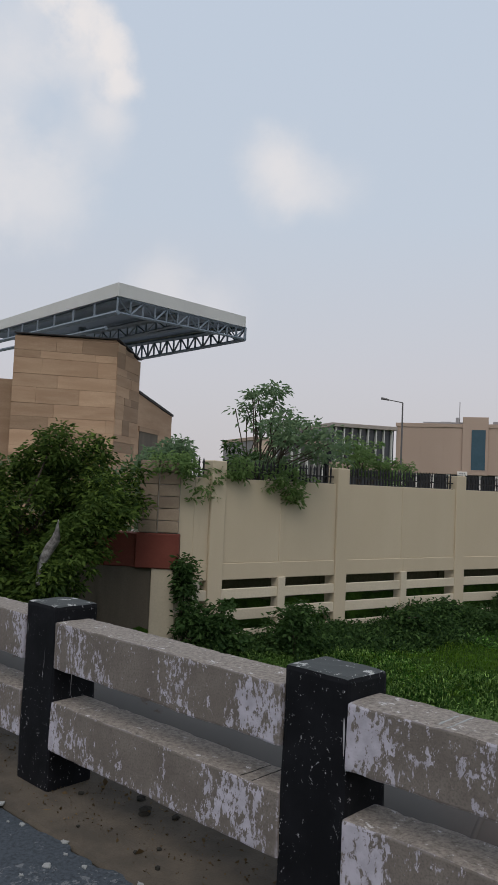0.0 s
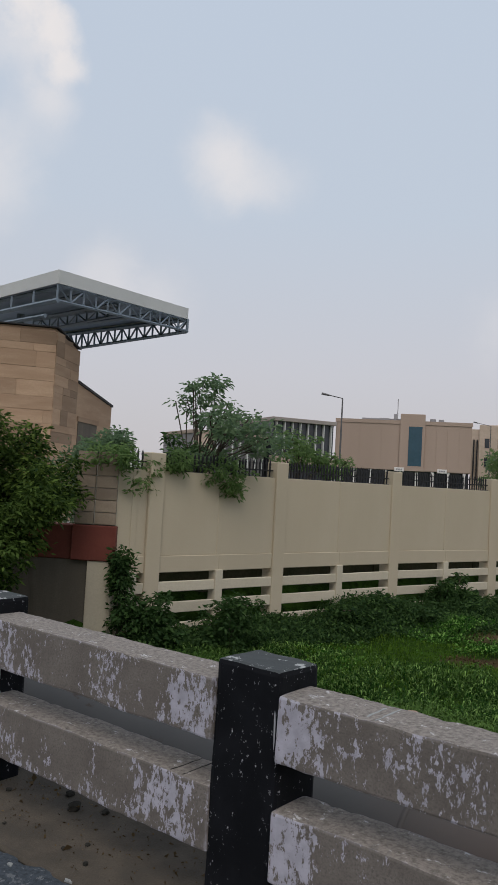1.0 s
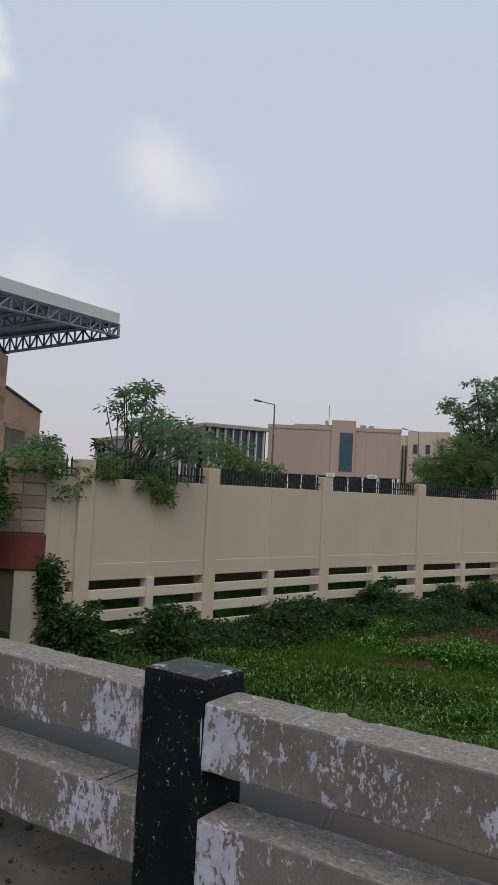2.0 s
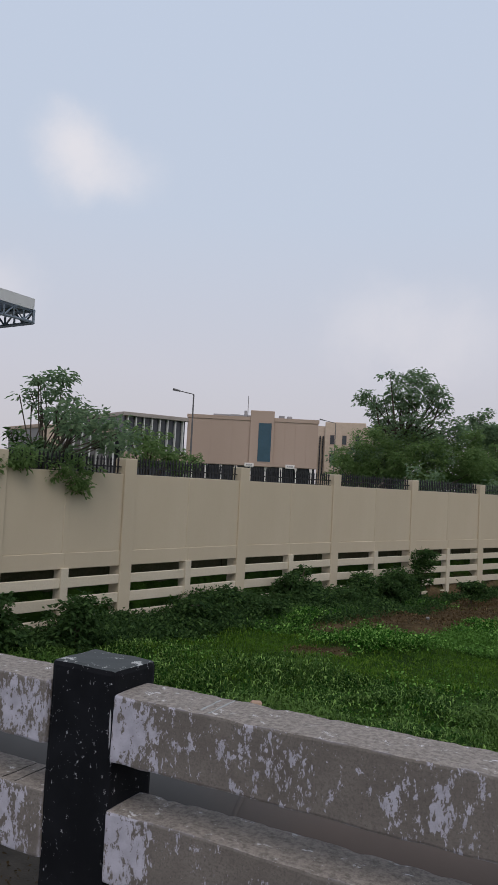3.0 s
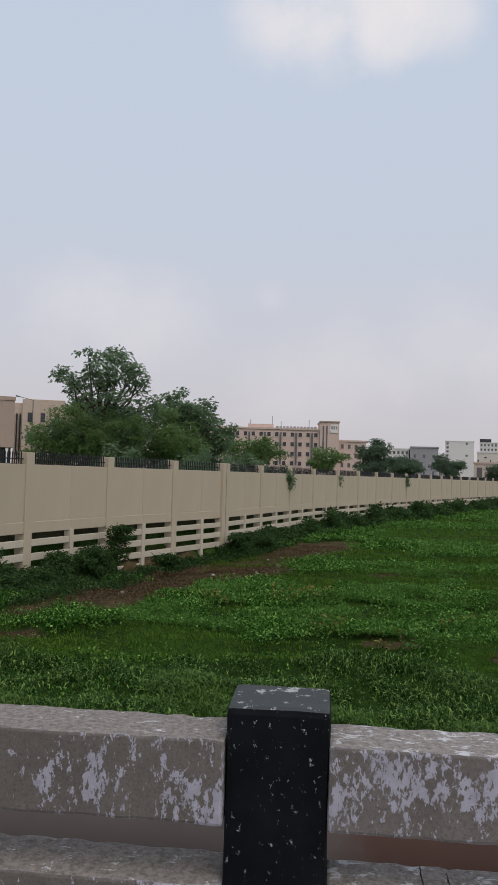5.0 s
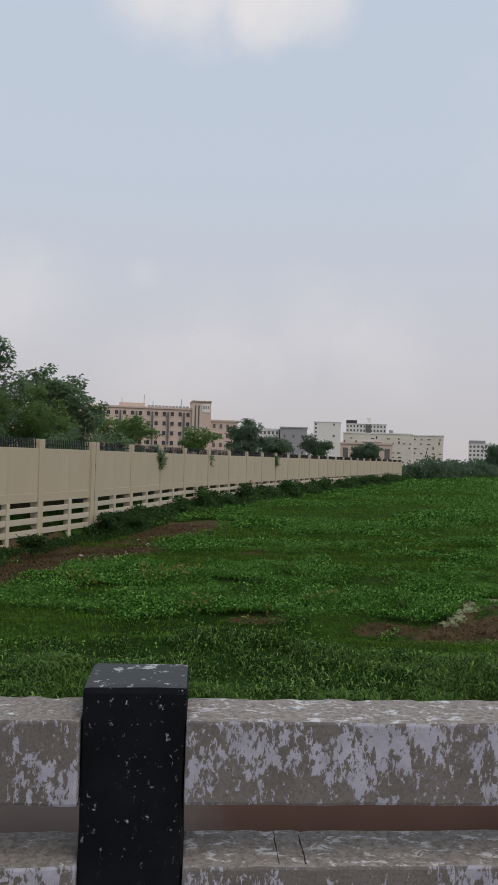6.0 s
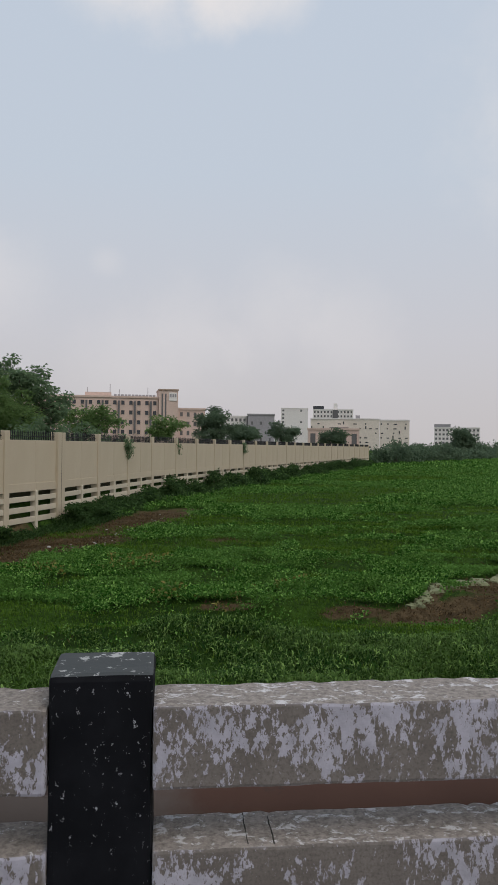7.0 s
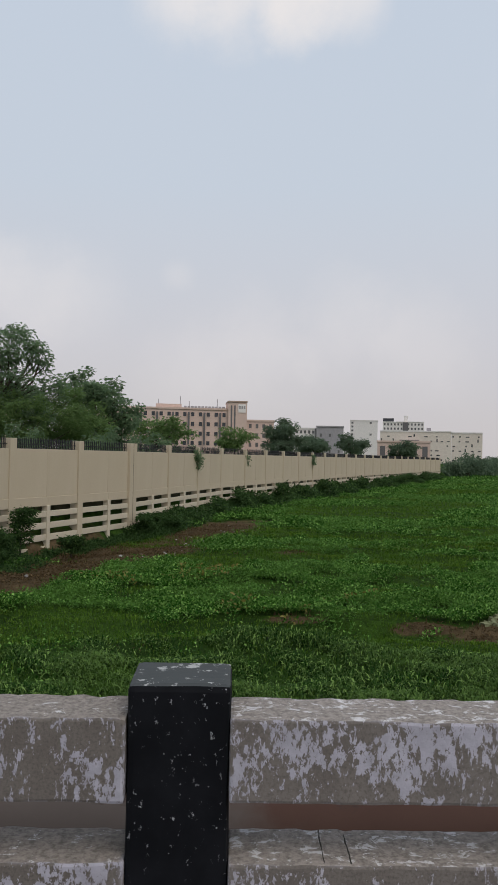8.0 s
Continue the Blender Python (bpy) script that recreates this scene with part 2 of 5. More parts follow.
M_STONEGREY = plain("weathered_slab", (0.36, 0.31, 0.28), (0.44, 0.38, 0.34), 0.3, 0.85, 8, 0.2, 0.01)
# backing for the slatted wall base: shade in the gaps put into its colour
M_GAP_SHADE = plain("slat_gap_shade", (0.045, 0.055, 0.022), (0.10, 0.085, 0.055), 1.6, 1.0, 14, 0.6, 0.03, c3=(0.03, 0.06, 0.015), big=0.9)
M_MORTAR = plain("pale_mortar", (0.40, 0.37, 0.32), (0.48, 0.45, 0.40), 4, 0.9, 60, 0.4, 0.004)
# real stains on the pillar's side wall; painted recess shade on the gate opening
M_STAIN_SHADE = plain("stained_concrete_recess_shade", (0.12, 0.10, 0.078), (0.20, 0.165, 0.125), 1.0, 0.9, 40, 0.4, 0.006, c3=(0.06, 0.05, 0.04), big=1.4, stretch=(1.5, 1.5, 0.25))
M_SLATE = plain("grey_brown_stone_tile", (0.24, 0.18, 0.13), (0.33, 0.26, 0.19), 3, 0.85, 40, 0.4, 0.004, vary=0.2)
M_TAUPE = plain("taupe_render", (0.40, 0.32, 0.30), (0.46, 0.37, 0.35), 0.05, 0.8, 1, 0.05, 0.01)
M_GREY = plain("grey_render", (0.36, 0.34, 0.35), (0.42, 0.40, 0.41), 0.05, 0.8, 1, 0.05, 0.01)
M_GLASS = plain("dark_window_glass", (0.045, 0.05, 0.06), (0.06, 0.065, 0.075), 0.3, 0.15, 3, 0.0, 0.001)
M_TEAL = plain("teal_window_glass", (0.03, 0.085, 0.12), (0.04, 0.10, 0.14), 0.3, 0.2, 3, 0.0, 0.001)
M_BARK = plain("bark", (0.07, 0.055, 0.04), (0.11, 0.085, 0.06), 6, 0.95, 40, 0.8, 0.01, stretch=(1, 1, 0.3))
M_CLOTH = plain("torn_grey_cloth", (0.22, 0.21, 0.20), (0.74, 0.72, 0.70), 16, 0.9, 60, 0.3, 0.004)
M_LITTER = plain("pale_litter", (0.32, 0.30, 0.28), (0.45, 0.43, 0.41), 3, 0.8, 30, 0.2, 0.003, vary=0.3)
M_BRICK = plain("broken_brick", (0.40, 0.27, 0.19), (0.46, 0.32, 0.23), 8, 0.9, 60, 0.5, 0.004)
L_BUSH = leafy("bush_leaf", (0.026, 0.055, 0.014), (0.17, 0.25, 0.05), power=1.7)
L_CREEP = leafy("creeper_leaf", (0.022, 0.052, 0.018), (0.125, 0.22, 0.065), power=1.9)
# L_TREE and L_FAR are paled beyond leaf green to carry distance haze
L_TREE = leafy("tree_leaf", (0.115, 0.18, 0.10), (0.235, 0.33, 0.17), through_light=0.62)
L_LIGHT = leafy("light_leaf", (0.105, 0.18, 0.06), (0.235, 0.34, 0.12), through_light=0.62)
L_FAR = leafy("far_leaf", (0.10, 0.15, 0.095), (0.16, 0.22, 0.13))
L_POND = leafy("pond_weed_leaf", (0.016, 0.082, 0.006), (0.31, 0.54, 0.13), 0.55, 0.05, 3.0, 0.25)
L_GRASS = leafy("grass_blade", (0.013, 0.048, 0.006), (0.29, 0.45, 0.12), 0.6, 0.04, 4.0, 0.2)
L_FINE = leafy("fine_grass_blade", (0.032, 0.088, 0.007), (0.145, 0.24, 0.03), 0.6, 0.05, 1.4, 0.35)
L_YELLOW = leafy("yellowed_weed_leaf", (0.10, 0.10, 0.02), (0.30, 0.26, 0.07), 0.6, 0.2, 1.2, 0.3)


def black_paint():
    m, nt, b = shader("black_post_paint", 0.7)
    base = mix_node(nt, ramp_node(nt, noise_node(nt, 5, 5), 0.35, 0.7), (0.004, 0.0045, 0.006), (0.009, 0.0095, 0.012))
    chips = ramp_node(nt, noise_node(nt, 42, 8, 0.78, (1, 1, 0.7)), 0.612, 0.628)
    lots = nt.nodes.new("ShaderNodeMath")
    lots.operation = "MULTIPLY"
    nt.links.new(chips, lots.inputs[0])
    nt.links.new(ramp_node(nt, noise_node(nt, 3.5, 4, 0.65), 0.40, 0.55), lots.inputs[1])
    col = mix_node(nt, lots.outputs[0], base, (0.42, 0.42, 0.44))
    runs = ramp_node(nt, noise_node(nt, 28, 3, 0.5, (1, 1, 0.07)), 0.715, 0.725)
    col = mix_node(nt, runs, col, (0.36, 0.36, 0.38))
    b.inputs["Specular IOR Level"].default_value = 0.15
    geo = nt.nodes.new("ShaderNodeNewGeometry")
    sep = nt.nodes.new("ShaderNodeSeparateXYZ")
    nt.links.new(geo.outputs["Normal"], sep.inputs[0])
    top = ramp_node(nt, sep.outputs["Z"], 0.35, 0.85)
    dust = mix_node(nt, ramp_node(nt, noise_node(nt, 13, 8, 0.72), 0.575, 0.6), (0.058, 0.063, 0.063), (0.40, 0.40, 0.39))
    nt.links.new(mix_node(nt, top, col, dust), b.inputs["Base Color"])
    bump_node(nt, b, noise_node(nt, 45, 4, 0.7), 0.4, 0.003)
    return m


M_POST = black_paint()


def ground_material():
    m, nt, b = shader("weedy_ground", 1.0)
    b.inputs["Specular IOR Level"].default_value = 0.05
    green = mix_node(nt, ramp_node(nt, noise_node(nt, 0.5, 6, 0.6), 0.35, 0.65), (0.022, 0.05, 0.008), (0.045, 0.095, 0.014))
    green = mix_node(nt, ramp_node(nt, noise_node(nt, 5, 5, 0.7), 0.4, 0.7), green, (0.016, 0.032, 0.007))
    soil = mix_node(nt, ramp_node(nt, noise_node(nt, 3, 6, 0.7), 0.35, 0.65), (0.062, 0.044, 0.023), (0.115, 0.080, 0.044))
    bare = None
    co = nt.nodes.new("ShaderNodeTexCoord")
    for x, y, rx, ry, turn in BARE:
        mp = nt.nodes.new("ShaderNodeMapping")
        mp.vector_type = "TEXTURE"
        mp.inputs["Location"].default_value, mp.inputs["Rotation"].default_value, mp.inputs["Scale"].default_value = (x, y, -1.15), (0, 0, radians(turn)), (rx, ry, 5)
        nt.links.new(co.outputs["Object"], mp.inputs["Vector"])
        ln = nt.nodes.new("ShaderNodeVectorMath")
        ln.operation = "LENGTH"
        nt.links.new(mp.outputs[0], ln.inputs[0])
        if bare is None:
            bare = ln.outputs["Value"]
        else:
            mn = nt.nodes.new("ShaderNodeMath")
            mn.operation = "MINIMUM"
            nt.links.new(bare, mn.inputs[0])
            nt.links.new(ln.outputs["Value"], mn.inputs[1])
            bare = mn.outputs[0]
    s = nt.nodes.new("ShaderNodeMath")
    s.operation = "MULTIPLY_ADD"
    s.inputs[1].default_value = 1.4
    nt.links.new(noise_node(nt, 1.1, 6, 0.65), s.inputs[0])
    nt.links.new(bare, s.inputs[2])
    nt.links.new(mix_node(nt, ramp_node(nt, s.outputs[0], 1.85, 1.45), green, soil), b.inputs["Base Color"])
    bump_node(nt, b, noise_node(nt, 8, 8, 0.7), 1.0, 0.08)
    return m


# bare earth: centre, half axes, turn
BARE = [(-4.5, 16.9, 1.5, 4.6, -14), (-2.8, 21.8, 2.0, 4.0, -20), (-0.5, 28.3, 1.4, 4.6, -22), (-4.5, 22.2, 1.1, 3.0, -21), (5.4, 11.35, 1.8, 0.5, 22), (7.2, 12.7, 1.3, 0.7, 15), (7.0, 13.6, 1.3, 0.45, 12), (3.7, 11.2, 0.7, 0.25, 0), (5.5, 12.4, 0.22, 0.9, -28), (-5.3, 10.8, 0.45, 0.9, -10), (1.3, 11.55, 0.6, 0.2, 0), (2.2, 20.9, 0.8, 0.3, 5)]
M_GROUND = ground_material()


# ---- mesh helpers ----
def thing(name, x, y, z, label, category, group="", kind=""):
    ob = new(name)
    ob.location = (x, y, z)
    ob.empty_display_size = 0.1
    return tagged(ob, label, category, group, kind)


def hang(ob, parent):
    """Make ob, built in world places, a part of parent."""
    ob.parent = parent
    if parent.parent is None and parent.data is None:
        ob.matrix_parent_inverse = Matrix.Translation(-parent.location)
    return ob


def mesh_of(name, bm, material, smooth=False):
    me = bpy.data.meshes.new(name)
    bmesh.ops.recalc_face_normals(bm, faces=bm.faces)
    bm.to_mesh(me)
    bm.free()
    me.materials.append(material)
    if smooth:
        for p in me.polygons:
            p.use_smooth = True
    return me


def part(name, bm, material, parent=None, label="", smooth=False):
    ob = new(name, mesh_of(name, bm, material, smooth))
    if parent:
        hang(ob, parent)
    return tagged(ob, label)


def piece(name, me, m, parent):
    ob = new(name, me)
    ob.matrix_basis = m
    return hang(ob, parent)


def box(bm, x0, x1, y0, y1, z0, z1, m=None):
    vs = [bm.verts.new((x, y, z)) for z in (z0, z1) for x, y in ((x0, y0), (x1, y0), (x1, y1), (x0, y1))]
    if m is not None:
        for v in vs:
            v.co = m @ v.co
    for f in ((3, 2, 1, 0), (4, 5, 6, 7), (0, 1, 5, 4), (1, 2, 6, 5), (2, 3, 7, 6), (3, 0, 4, 7)):
        bm.faces.new([vs[i] for i in f])
    return vs


def boxed(*args, m=None, bevel=0.0, segments=1):
    bm = bmesh.new()
    box(bm, *args, m)
    if bevel:
        bmesh.ops.bevel(bm, geom=bm.edges[:], offset=bevel, segments=segments, affect="EDGES", profile=0.6)
    return bm


def bar(bm, a, b, r, sides=6, r2=None):
    """A straight rod from a to b."""
    a, b = Vector(a), Vector(b)
    q = (b - a).to_track_quat("Z", "Y")
    r2 = r if r2 is None else r2
    lo = [bm.verts.new(a + q @ Vector((r * math.cos(k * math.tau / sides), r * math.sin(k * math.tau / sides), 0))) for k in range(sides)]
    hi = [bm.verts.new(b + q @ Vector((r2 * math.cos(k * math.tau / sides), r2 * math.sin(k * math.tau / sides), 0))) for k in range(sides)]
    for k in range(sides):
        bm.faces.new((lo[k], lo[(k + 1) % sides], hi[(k + 1) % sides], hi[k]))
    bm.faces.new(lo[::-1])
    bm.faces.new(hi)


def beam(bm, a, b, w):
    bar(bm, a, b, w * 0.707, 4)


def leaves_mesh(name, pts, ups, size, material, aspect=0.42, rng=None, flat=0.5, rounded=False):
    """Many folded leaves at pts, leaning towards ups: one quad each, or a six-sided blade where rounded."""
    rng = rng or np.random.default_rng(1)
    n = len(pts)
    size = np.broadcast_to(size, (n,)) * rng.uniform(0.6, 1.3, n)
    d = rng.normal(size=(n, 3)) * (1 - flat * 0.5) + ups
    d /= np.linalg.norm(d, axis=1)[:, None] + 1e-9
    nrm = rng.normal(size=(n, 3)) * 0.7 + np.array([0, 0, 1.0])
    side = np.cross(d, nrm)
    side /= np.linalg.norm(side, axis=1)[:, None] + 1e-9
    up = np.cross(side, d)
    w = (size * aspect)[:, None]
    s = size[:, None]
    if rounded:
        outline = ((0.0, 0.0, 0.0), (0.3, 0.46, 0.10), (0.72, 0.42, 0.10), (1.0, 0.0, -0.10), (0.72, -0.42, 0.10), (0.3, -0.46, 0.10))
    else:
        outline = ((0.0, 0.0, 0.0), (0.5, 0.5, 0.2), (1.0, 0.0, -0.12 / aspect), (0.5, -0.5, 0.2))
    v = np.stack([pts + d * s * along + side * w * across + up * w * rise for along, across, rise in outline], 1)
    return polygons(name, v, material)


def polygons(name, v, material):
    """A mesh of separate polygons; v: polygons x corners x 3."""
    n, k = v.shape[:2]
    me = bpy.data.meshes.new(name)
    me.vertices.add(k * n)
    me.vertices.foreach_set("co", v.reshape(-1).astype(np.float32))
    me.loops.add(k * n)
    me.loops.foreach_set("vertex_index", np.arange(k * n, dtype=np.int32))
    me.polygons.add(n)
    me.polygons.foreach_set("loop_start", np.arange(0, k * n, k, dtype=np.int32))
    me.update(calc_edges=True)
    me.validate()
    me.materials.append(material)
    return me


def blades_mesh(name, pts, length, width, material, rng, stand=1.0, bend=0.9):
    """Arching grass blades: a quad and a pointed tip each, rising from pts and bending over."""
    n = len(pts)
    a = rng.uniform(0, math.tau, n)
    out = np.stack([np.cos(a), np.sin(a), np.zeros(n)], -1)
    side = np.stack([-np.sin(a), np.cos(a), rng.normal(0, 0.25, n)], -1)
    lean = rng.uniform(0.15, 0.75 * bend, n)[:, None]
    rise = np.array([0, 0, stand])
    d1 = out * lean + rise
    d1 /= np.linalg.norm(d1, axis=1)[:, None]
    d2 = out * (lean + bend) + rise * rng.uniform(-0.35, 0.5, n)[:, None]
    d2 /= np.linalg.norm(d2, axis=1)[:, None]
    ln = (length * rng.uniform(0.6, 1.35, n))[:, None]
    w = side * (width * rng.uniform(0.7, 1.3, n))[:, None]
    mid = pts + d1 * ln * 0.5
    tip = mid + d2 * ln * 0.5
    v = np.stack([pts - w * 0.35, pts + w * 0.35, mid + w * 0.5, tip, mid - w * 0.5], 1).reshape(-1, 3)
    me = bpy.data.meshes.new(name)
    me.vertices.add(5 * n)
    me.vertices.foreach_set("co", v.reshape(-1).astype(np.float32))
    base = (np.arange(n, dtype=np.int32) * 5)[:, None]
    me.loops.add(7 * n)
    me.loops.foreach_set("vertex_index", (base + np.array([[0, 1, 2, 4, 4, 2, 3]], dtype=np.int32)).reshape(-1))
    me.polygons.add(2 * n)
    me.polygons.foreach_set("loop_start", (np.arange(n, dtype=np.int32)[:, None] * 7 + np.array([[0, 4]], dtype=np.int32)).reshape(-1))
    me.update(calc_edges=True)
    me.validate()
    me.materials.append(material)
    return me


def crown_points(rng, blobs, clusters, per, spread):
    """Leaf places in clumps round the shells of several ellipsoids: centre, radii."""
    vol = np.array([b[3] * b[4] * b[5] for b in blobs]) ** 0.67
    pick = rng.choice(len(blobs), clusters, p=vol / vol.sum())
    b = np.array(blobs)[pick]
    d = rng.normal(size=(clusters, 3))
    d /= np.linalg.norm(d, axis=1)[:, None]
    r = rng.uniform(0.45, 1.08, clusters) ** 0.6
    cen = b[:, :3] + d * b[:, 3:6] * r[:, None]
    pts = np.repeat(cen, per, axis=0) + rng.normal(size=(clusters * per, 3)) * spread * np.array([1, 1, 0.6])
    out = np.repeat(d, per, axis=0) * 0.6
    return cen, pts, out


def tree(name, x, y, z, blobs, label, clusters, per, spread, leaf, material, trunk=0.12, seed=1, limbs=9, category="tree", ups=0.0, twigs=0.03, tuft=False, aspect=0.42):
    rng = np.random.default_rng(seed)
    root = thing(name, x, y, z, label, category)
    lobes = [(b[0], b[1], b[2], b[3] * 0.62, b[4] * 0.62, b[5] * 0.62) for b in blobs]
    for b in blobs:
        for _ in range(12):
            d = rng.normal(size=3)
            d /= np.linalg.norm(d)
            r = rng.uniform(0.16, 0.38)
            lobes.append((*(np.array(b[:3]) + d * np.array(b[3:6]) * rng.uniform(0.65, 0.98)), b[3] * r, b[4] * r, b[5] * r))
    cen, pts, out = crown_points(rng, lobes, clusters, per, spread)
    out = out + np.array([0, 0, ups])
    bm = bmesh.new()
    fork = Vector((x, y, z)).lerp(Vector(blobs[0][:3]), 0.55)
    mid = Vector((x, y, z)).lerp(fork, 0.5) + Vector((trunk * 0.6, -trunk * 0.4, 0))
    bar(bm, (x, y, z - 0.2), mid, trunk * 1.15, 8, trunk * 0.9)
    bar(bm, mid, fork, trunk * 0.9, 8, trunk * 0.7)
    for i in rng.choice(len(cen), min(limbs, len(cen)), replace=False):
        e = Vector(cen[i])
        k = fork.lerp(e, 0.5) + Vector(rng.normal(size=3) * 0.06 * (e - fork).length)
        bar(bm, fork, k, trunk * 0.5, 5, trunk * 0.3)
        bar(bm, k, e, trunk * 0.3, 5, twigs * 0.4)
    part("trunk", bm, M_BARK, root)
    if tuft:
        # leaves fan out from the end of each twig and droop
        turn = rng.uniform(0, math.tau, len(pts))
        fan = np.stack([np.cos(turn), np.sin(turn), rng.uniform(-0.75, 0.45, len(pts))], -1)
        pts = np.repeat(cen, per, axis=0) + fan * leaf * rng.uniform(0.1, 0.9, len(pts))[:, None] + rng.normal(size=pts.shape) * spread * 0.3
        out = out * 0.5 + fan * 1.6 - np.array([0, 0, 0.35])
    cr = new("crown", leaves_mesh("crown", pts, out, leaf, material, aspect, rng=rng, flat=1.3 if tuft else 0.5))
    hang(cr, root)
    return root


# ---- ground ----
WALL = [(-9.55, 6.9), (-9.0, 9.75), (-8.3, 13.15), (-7.37, 16.57), (-6.25, 20.0), (-4.95, 23.3), (-3.6, 26.7), (-2.6, 30.3), (-1.55, 34.1), (-0.5, 37.7)]
while len(WALL) < 32:
    k = len(WALL)
    f = (k - 9) / 22
    WALL.append((-0.5 + 32.2 * f - 1.2 * math.sin(f * math.pi), 37.7 + 77.6 * f))


def wall_side(x, y):
    """Signed distance from the compound wall's line; positive on the pond's side."""
    best = np.full(np.shape(x), 1e9)
    sign = np.ones(np.shape(x))
    line = [(-13.0, -20.0)] + [(-10.0, 5.0)] + WALL + [(60.0, 180.0), (900, 2400)]
    for (ax, ay), (bx, by) in zip(line, line[1:]):
        ux, uy = bx - ax, by - ay
        l2 = ux * ux + uy * uy
        t = np.clip(((x - ax) * ux + (y - ay) * uy) / l2, 0, 1)
        d = np.hypot(x - ax - t * ux, y - ay - t * uy)
        s = (x - ax) * uy - (y - ay) * ux
        sign = np.where(d < best, np.sign(s), sign)
        best = np.minimum(best, d)
    return best * sign


def ground_height(x, y):
    d = wall_side(x, y)
    z = np.where(d > 0, -1.2 + 0.10 * np.exp(-np.maximum(d, 0) / 1.2), -0.9 + 0.9 * np.clip(-d / 0.6 - 0.3, 0, 1))
    z = z + np.where(d > 0, 0.09 * np.sin(x * 0.8 + 0.5 * y) * np.sin(y * 1.7 + 0.4 * x) + 0.05 * np.sin(1.9 * x + 3.3 * y) * np.sin(2.7 * x - 1.2 * y), 0) * np.clip((60 - y) / 40, 0, 1)
    z = z - np.where(d > 0, 0.33 * np.exp(-((y - 21.8) / 5.0) ** 4) * np.exp(-(np.maximum(d, 0) / 3.2) ** 2), 0)
    z = z - 0.24 * np.exp(-((y - 10.75 - 0.12 * np.sin(x)) / 0.5) ** 2) * np.clip((x + 2.5) / 1.5, 0, 1) * np.clip((7 - x) / 1.5, 0, 1)
    z = np.where((d <= 0) & (y < 5.5), -1.0, z)
    return np.where(y < 1.6, -1.5, z)


def build_ground():
    n = 150
    u = np.linspace(-1, 1, 2 * n + 1)
    xs = np.sinh(u * 6.2) / np.sinh(6.2) * 2600
    ys = xs + 14
    X, Y = np.meshgrid(xs - 1, ys)
    Z = ground_height(X, Y)
    k = 2 * n + 1
    v = np.stack([X, Y, Z], -1).reshape(-1, 3)
    i = (np.arange(k - 1)[:, None] * k + np.arange(k - 1)).reshape(-1)
    f = np.stack([i, i + 1, i + k + 1, i + k], -1)
    me = bpy.data.meshes.new("ground")
    me.from_pydata(v.tolist(), [], f.tolist())
    me.materials.append(M_GROUND)
    for p in me.polygons:
        p.use_smooth = True
    tagged(new("ground", me), "low marshy ground overgrown with green weeds and bare soil patches", "ground", kind="structure")


build_ground()

# ---- bridge deck and railing ----
SPAN = 1.963
part_deck = part("pavement", boxed(-30, 30, -0.26, 0.54, -0.35, 0.0, bevel=0.015), M_DECK)
tagged(part_deck, "dusty brown concrete footway edge under the railing", "pavement", kind="structure")
road = part("road", boxed(-30, 30, -9.0, -0.262, -0.35, -0.012, bevel=0.01), M_ASPHALT)
tagged(road, "dark blue-grey worn road surface with white paint flecks", "road", kind="structure")


def road_edge():
    """Ragged lip of the road surface over the dusty footway, with pale paint crumbs."""
    r = random.Random(31)
    bm = bmesh.new()
    n = 900
    lip, x0 = [], -9.0
    wave = [(r.uniform(0.4, 3), r.uniform(0, 6.3), 0.022) for _ in range(4)] + [(r.uniform(8, 40), r.uniform(0, 6.3), 0.007) for _ in range(6)]
    for i in range(n + 1):
        x = x0 + i * 18.0 / n
        y = -0.262 + sum(a * math.sin(f * x + p) for f, p, a in wave) + r.uniform(-0.005, 0.005)
        lip.append((bm.verts.new((x, -0.75, -0.0115)), bm.verts.new((x, max(y, -0.40), 0.003)), bm.verts.new((x, max(y, -0.40) + 0.003, -0.02))))
    for a, b in zip(lip, lip[1:]):
        bm.faces.new((a[0], b[0], b[1], a[1]))
        bm.faces.new((a[1], b[1], b[2], a[2]))
    part("edge_lip", bm, M_ASPHALT, road)
    for k in range(46):
        x = r.uniform(-6.5, -1.5)
        y = -0.262 + sum(a * math.sin(f * x + p) for f, p, a in wave) + r.uniform(-0.05, 0.02) - (r.random() < 0.4) * r.uniform(0, 0.3)
        s = r.choice((0.008, 0.010, 0.012, 0.018, 0.03))
        h = -0.004 + 0.0145 * max(0, min(1, (y + 0.75) / 0.49)) - 0.0055
        bm = bmesh.new()
        rim = [bm.verts.new((x + s * r.uniform(0.35, 1.5) * math.cos(a * math.tau / 11), y + 0.7 * s * r.uniform(0.3, 1.4) * math.sin(a * math.tau / 11), h + 0.004)) for a in range(11)]
        f = bm.faces.new(rim)
        ext = bmesh.ops.extrude_face_region(bm, geom=[f])
        for v in ext["geom"]:
            if isinstance(v, bmesh.types.BMVert):
                v.co.z -= 0.008
        bmesh.ops.recalc_face_normals(bm, faces=bm.faces[:])
        part("paint_flake", bm, M_FLAKE, road)


M_FLAKE = plain("pale_paint_crumb", (0.30, 0.31, 0.30), (0.42, 0.42, 0.41), 30.0, 0.9, 150, 0.4, 0.003)
road_edge()


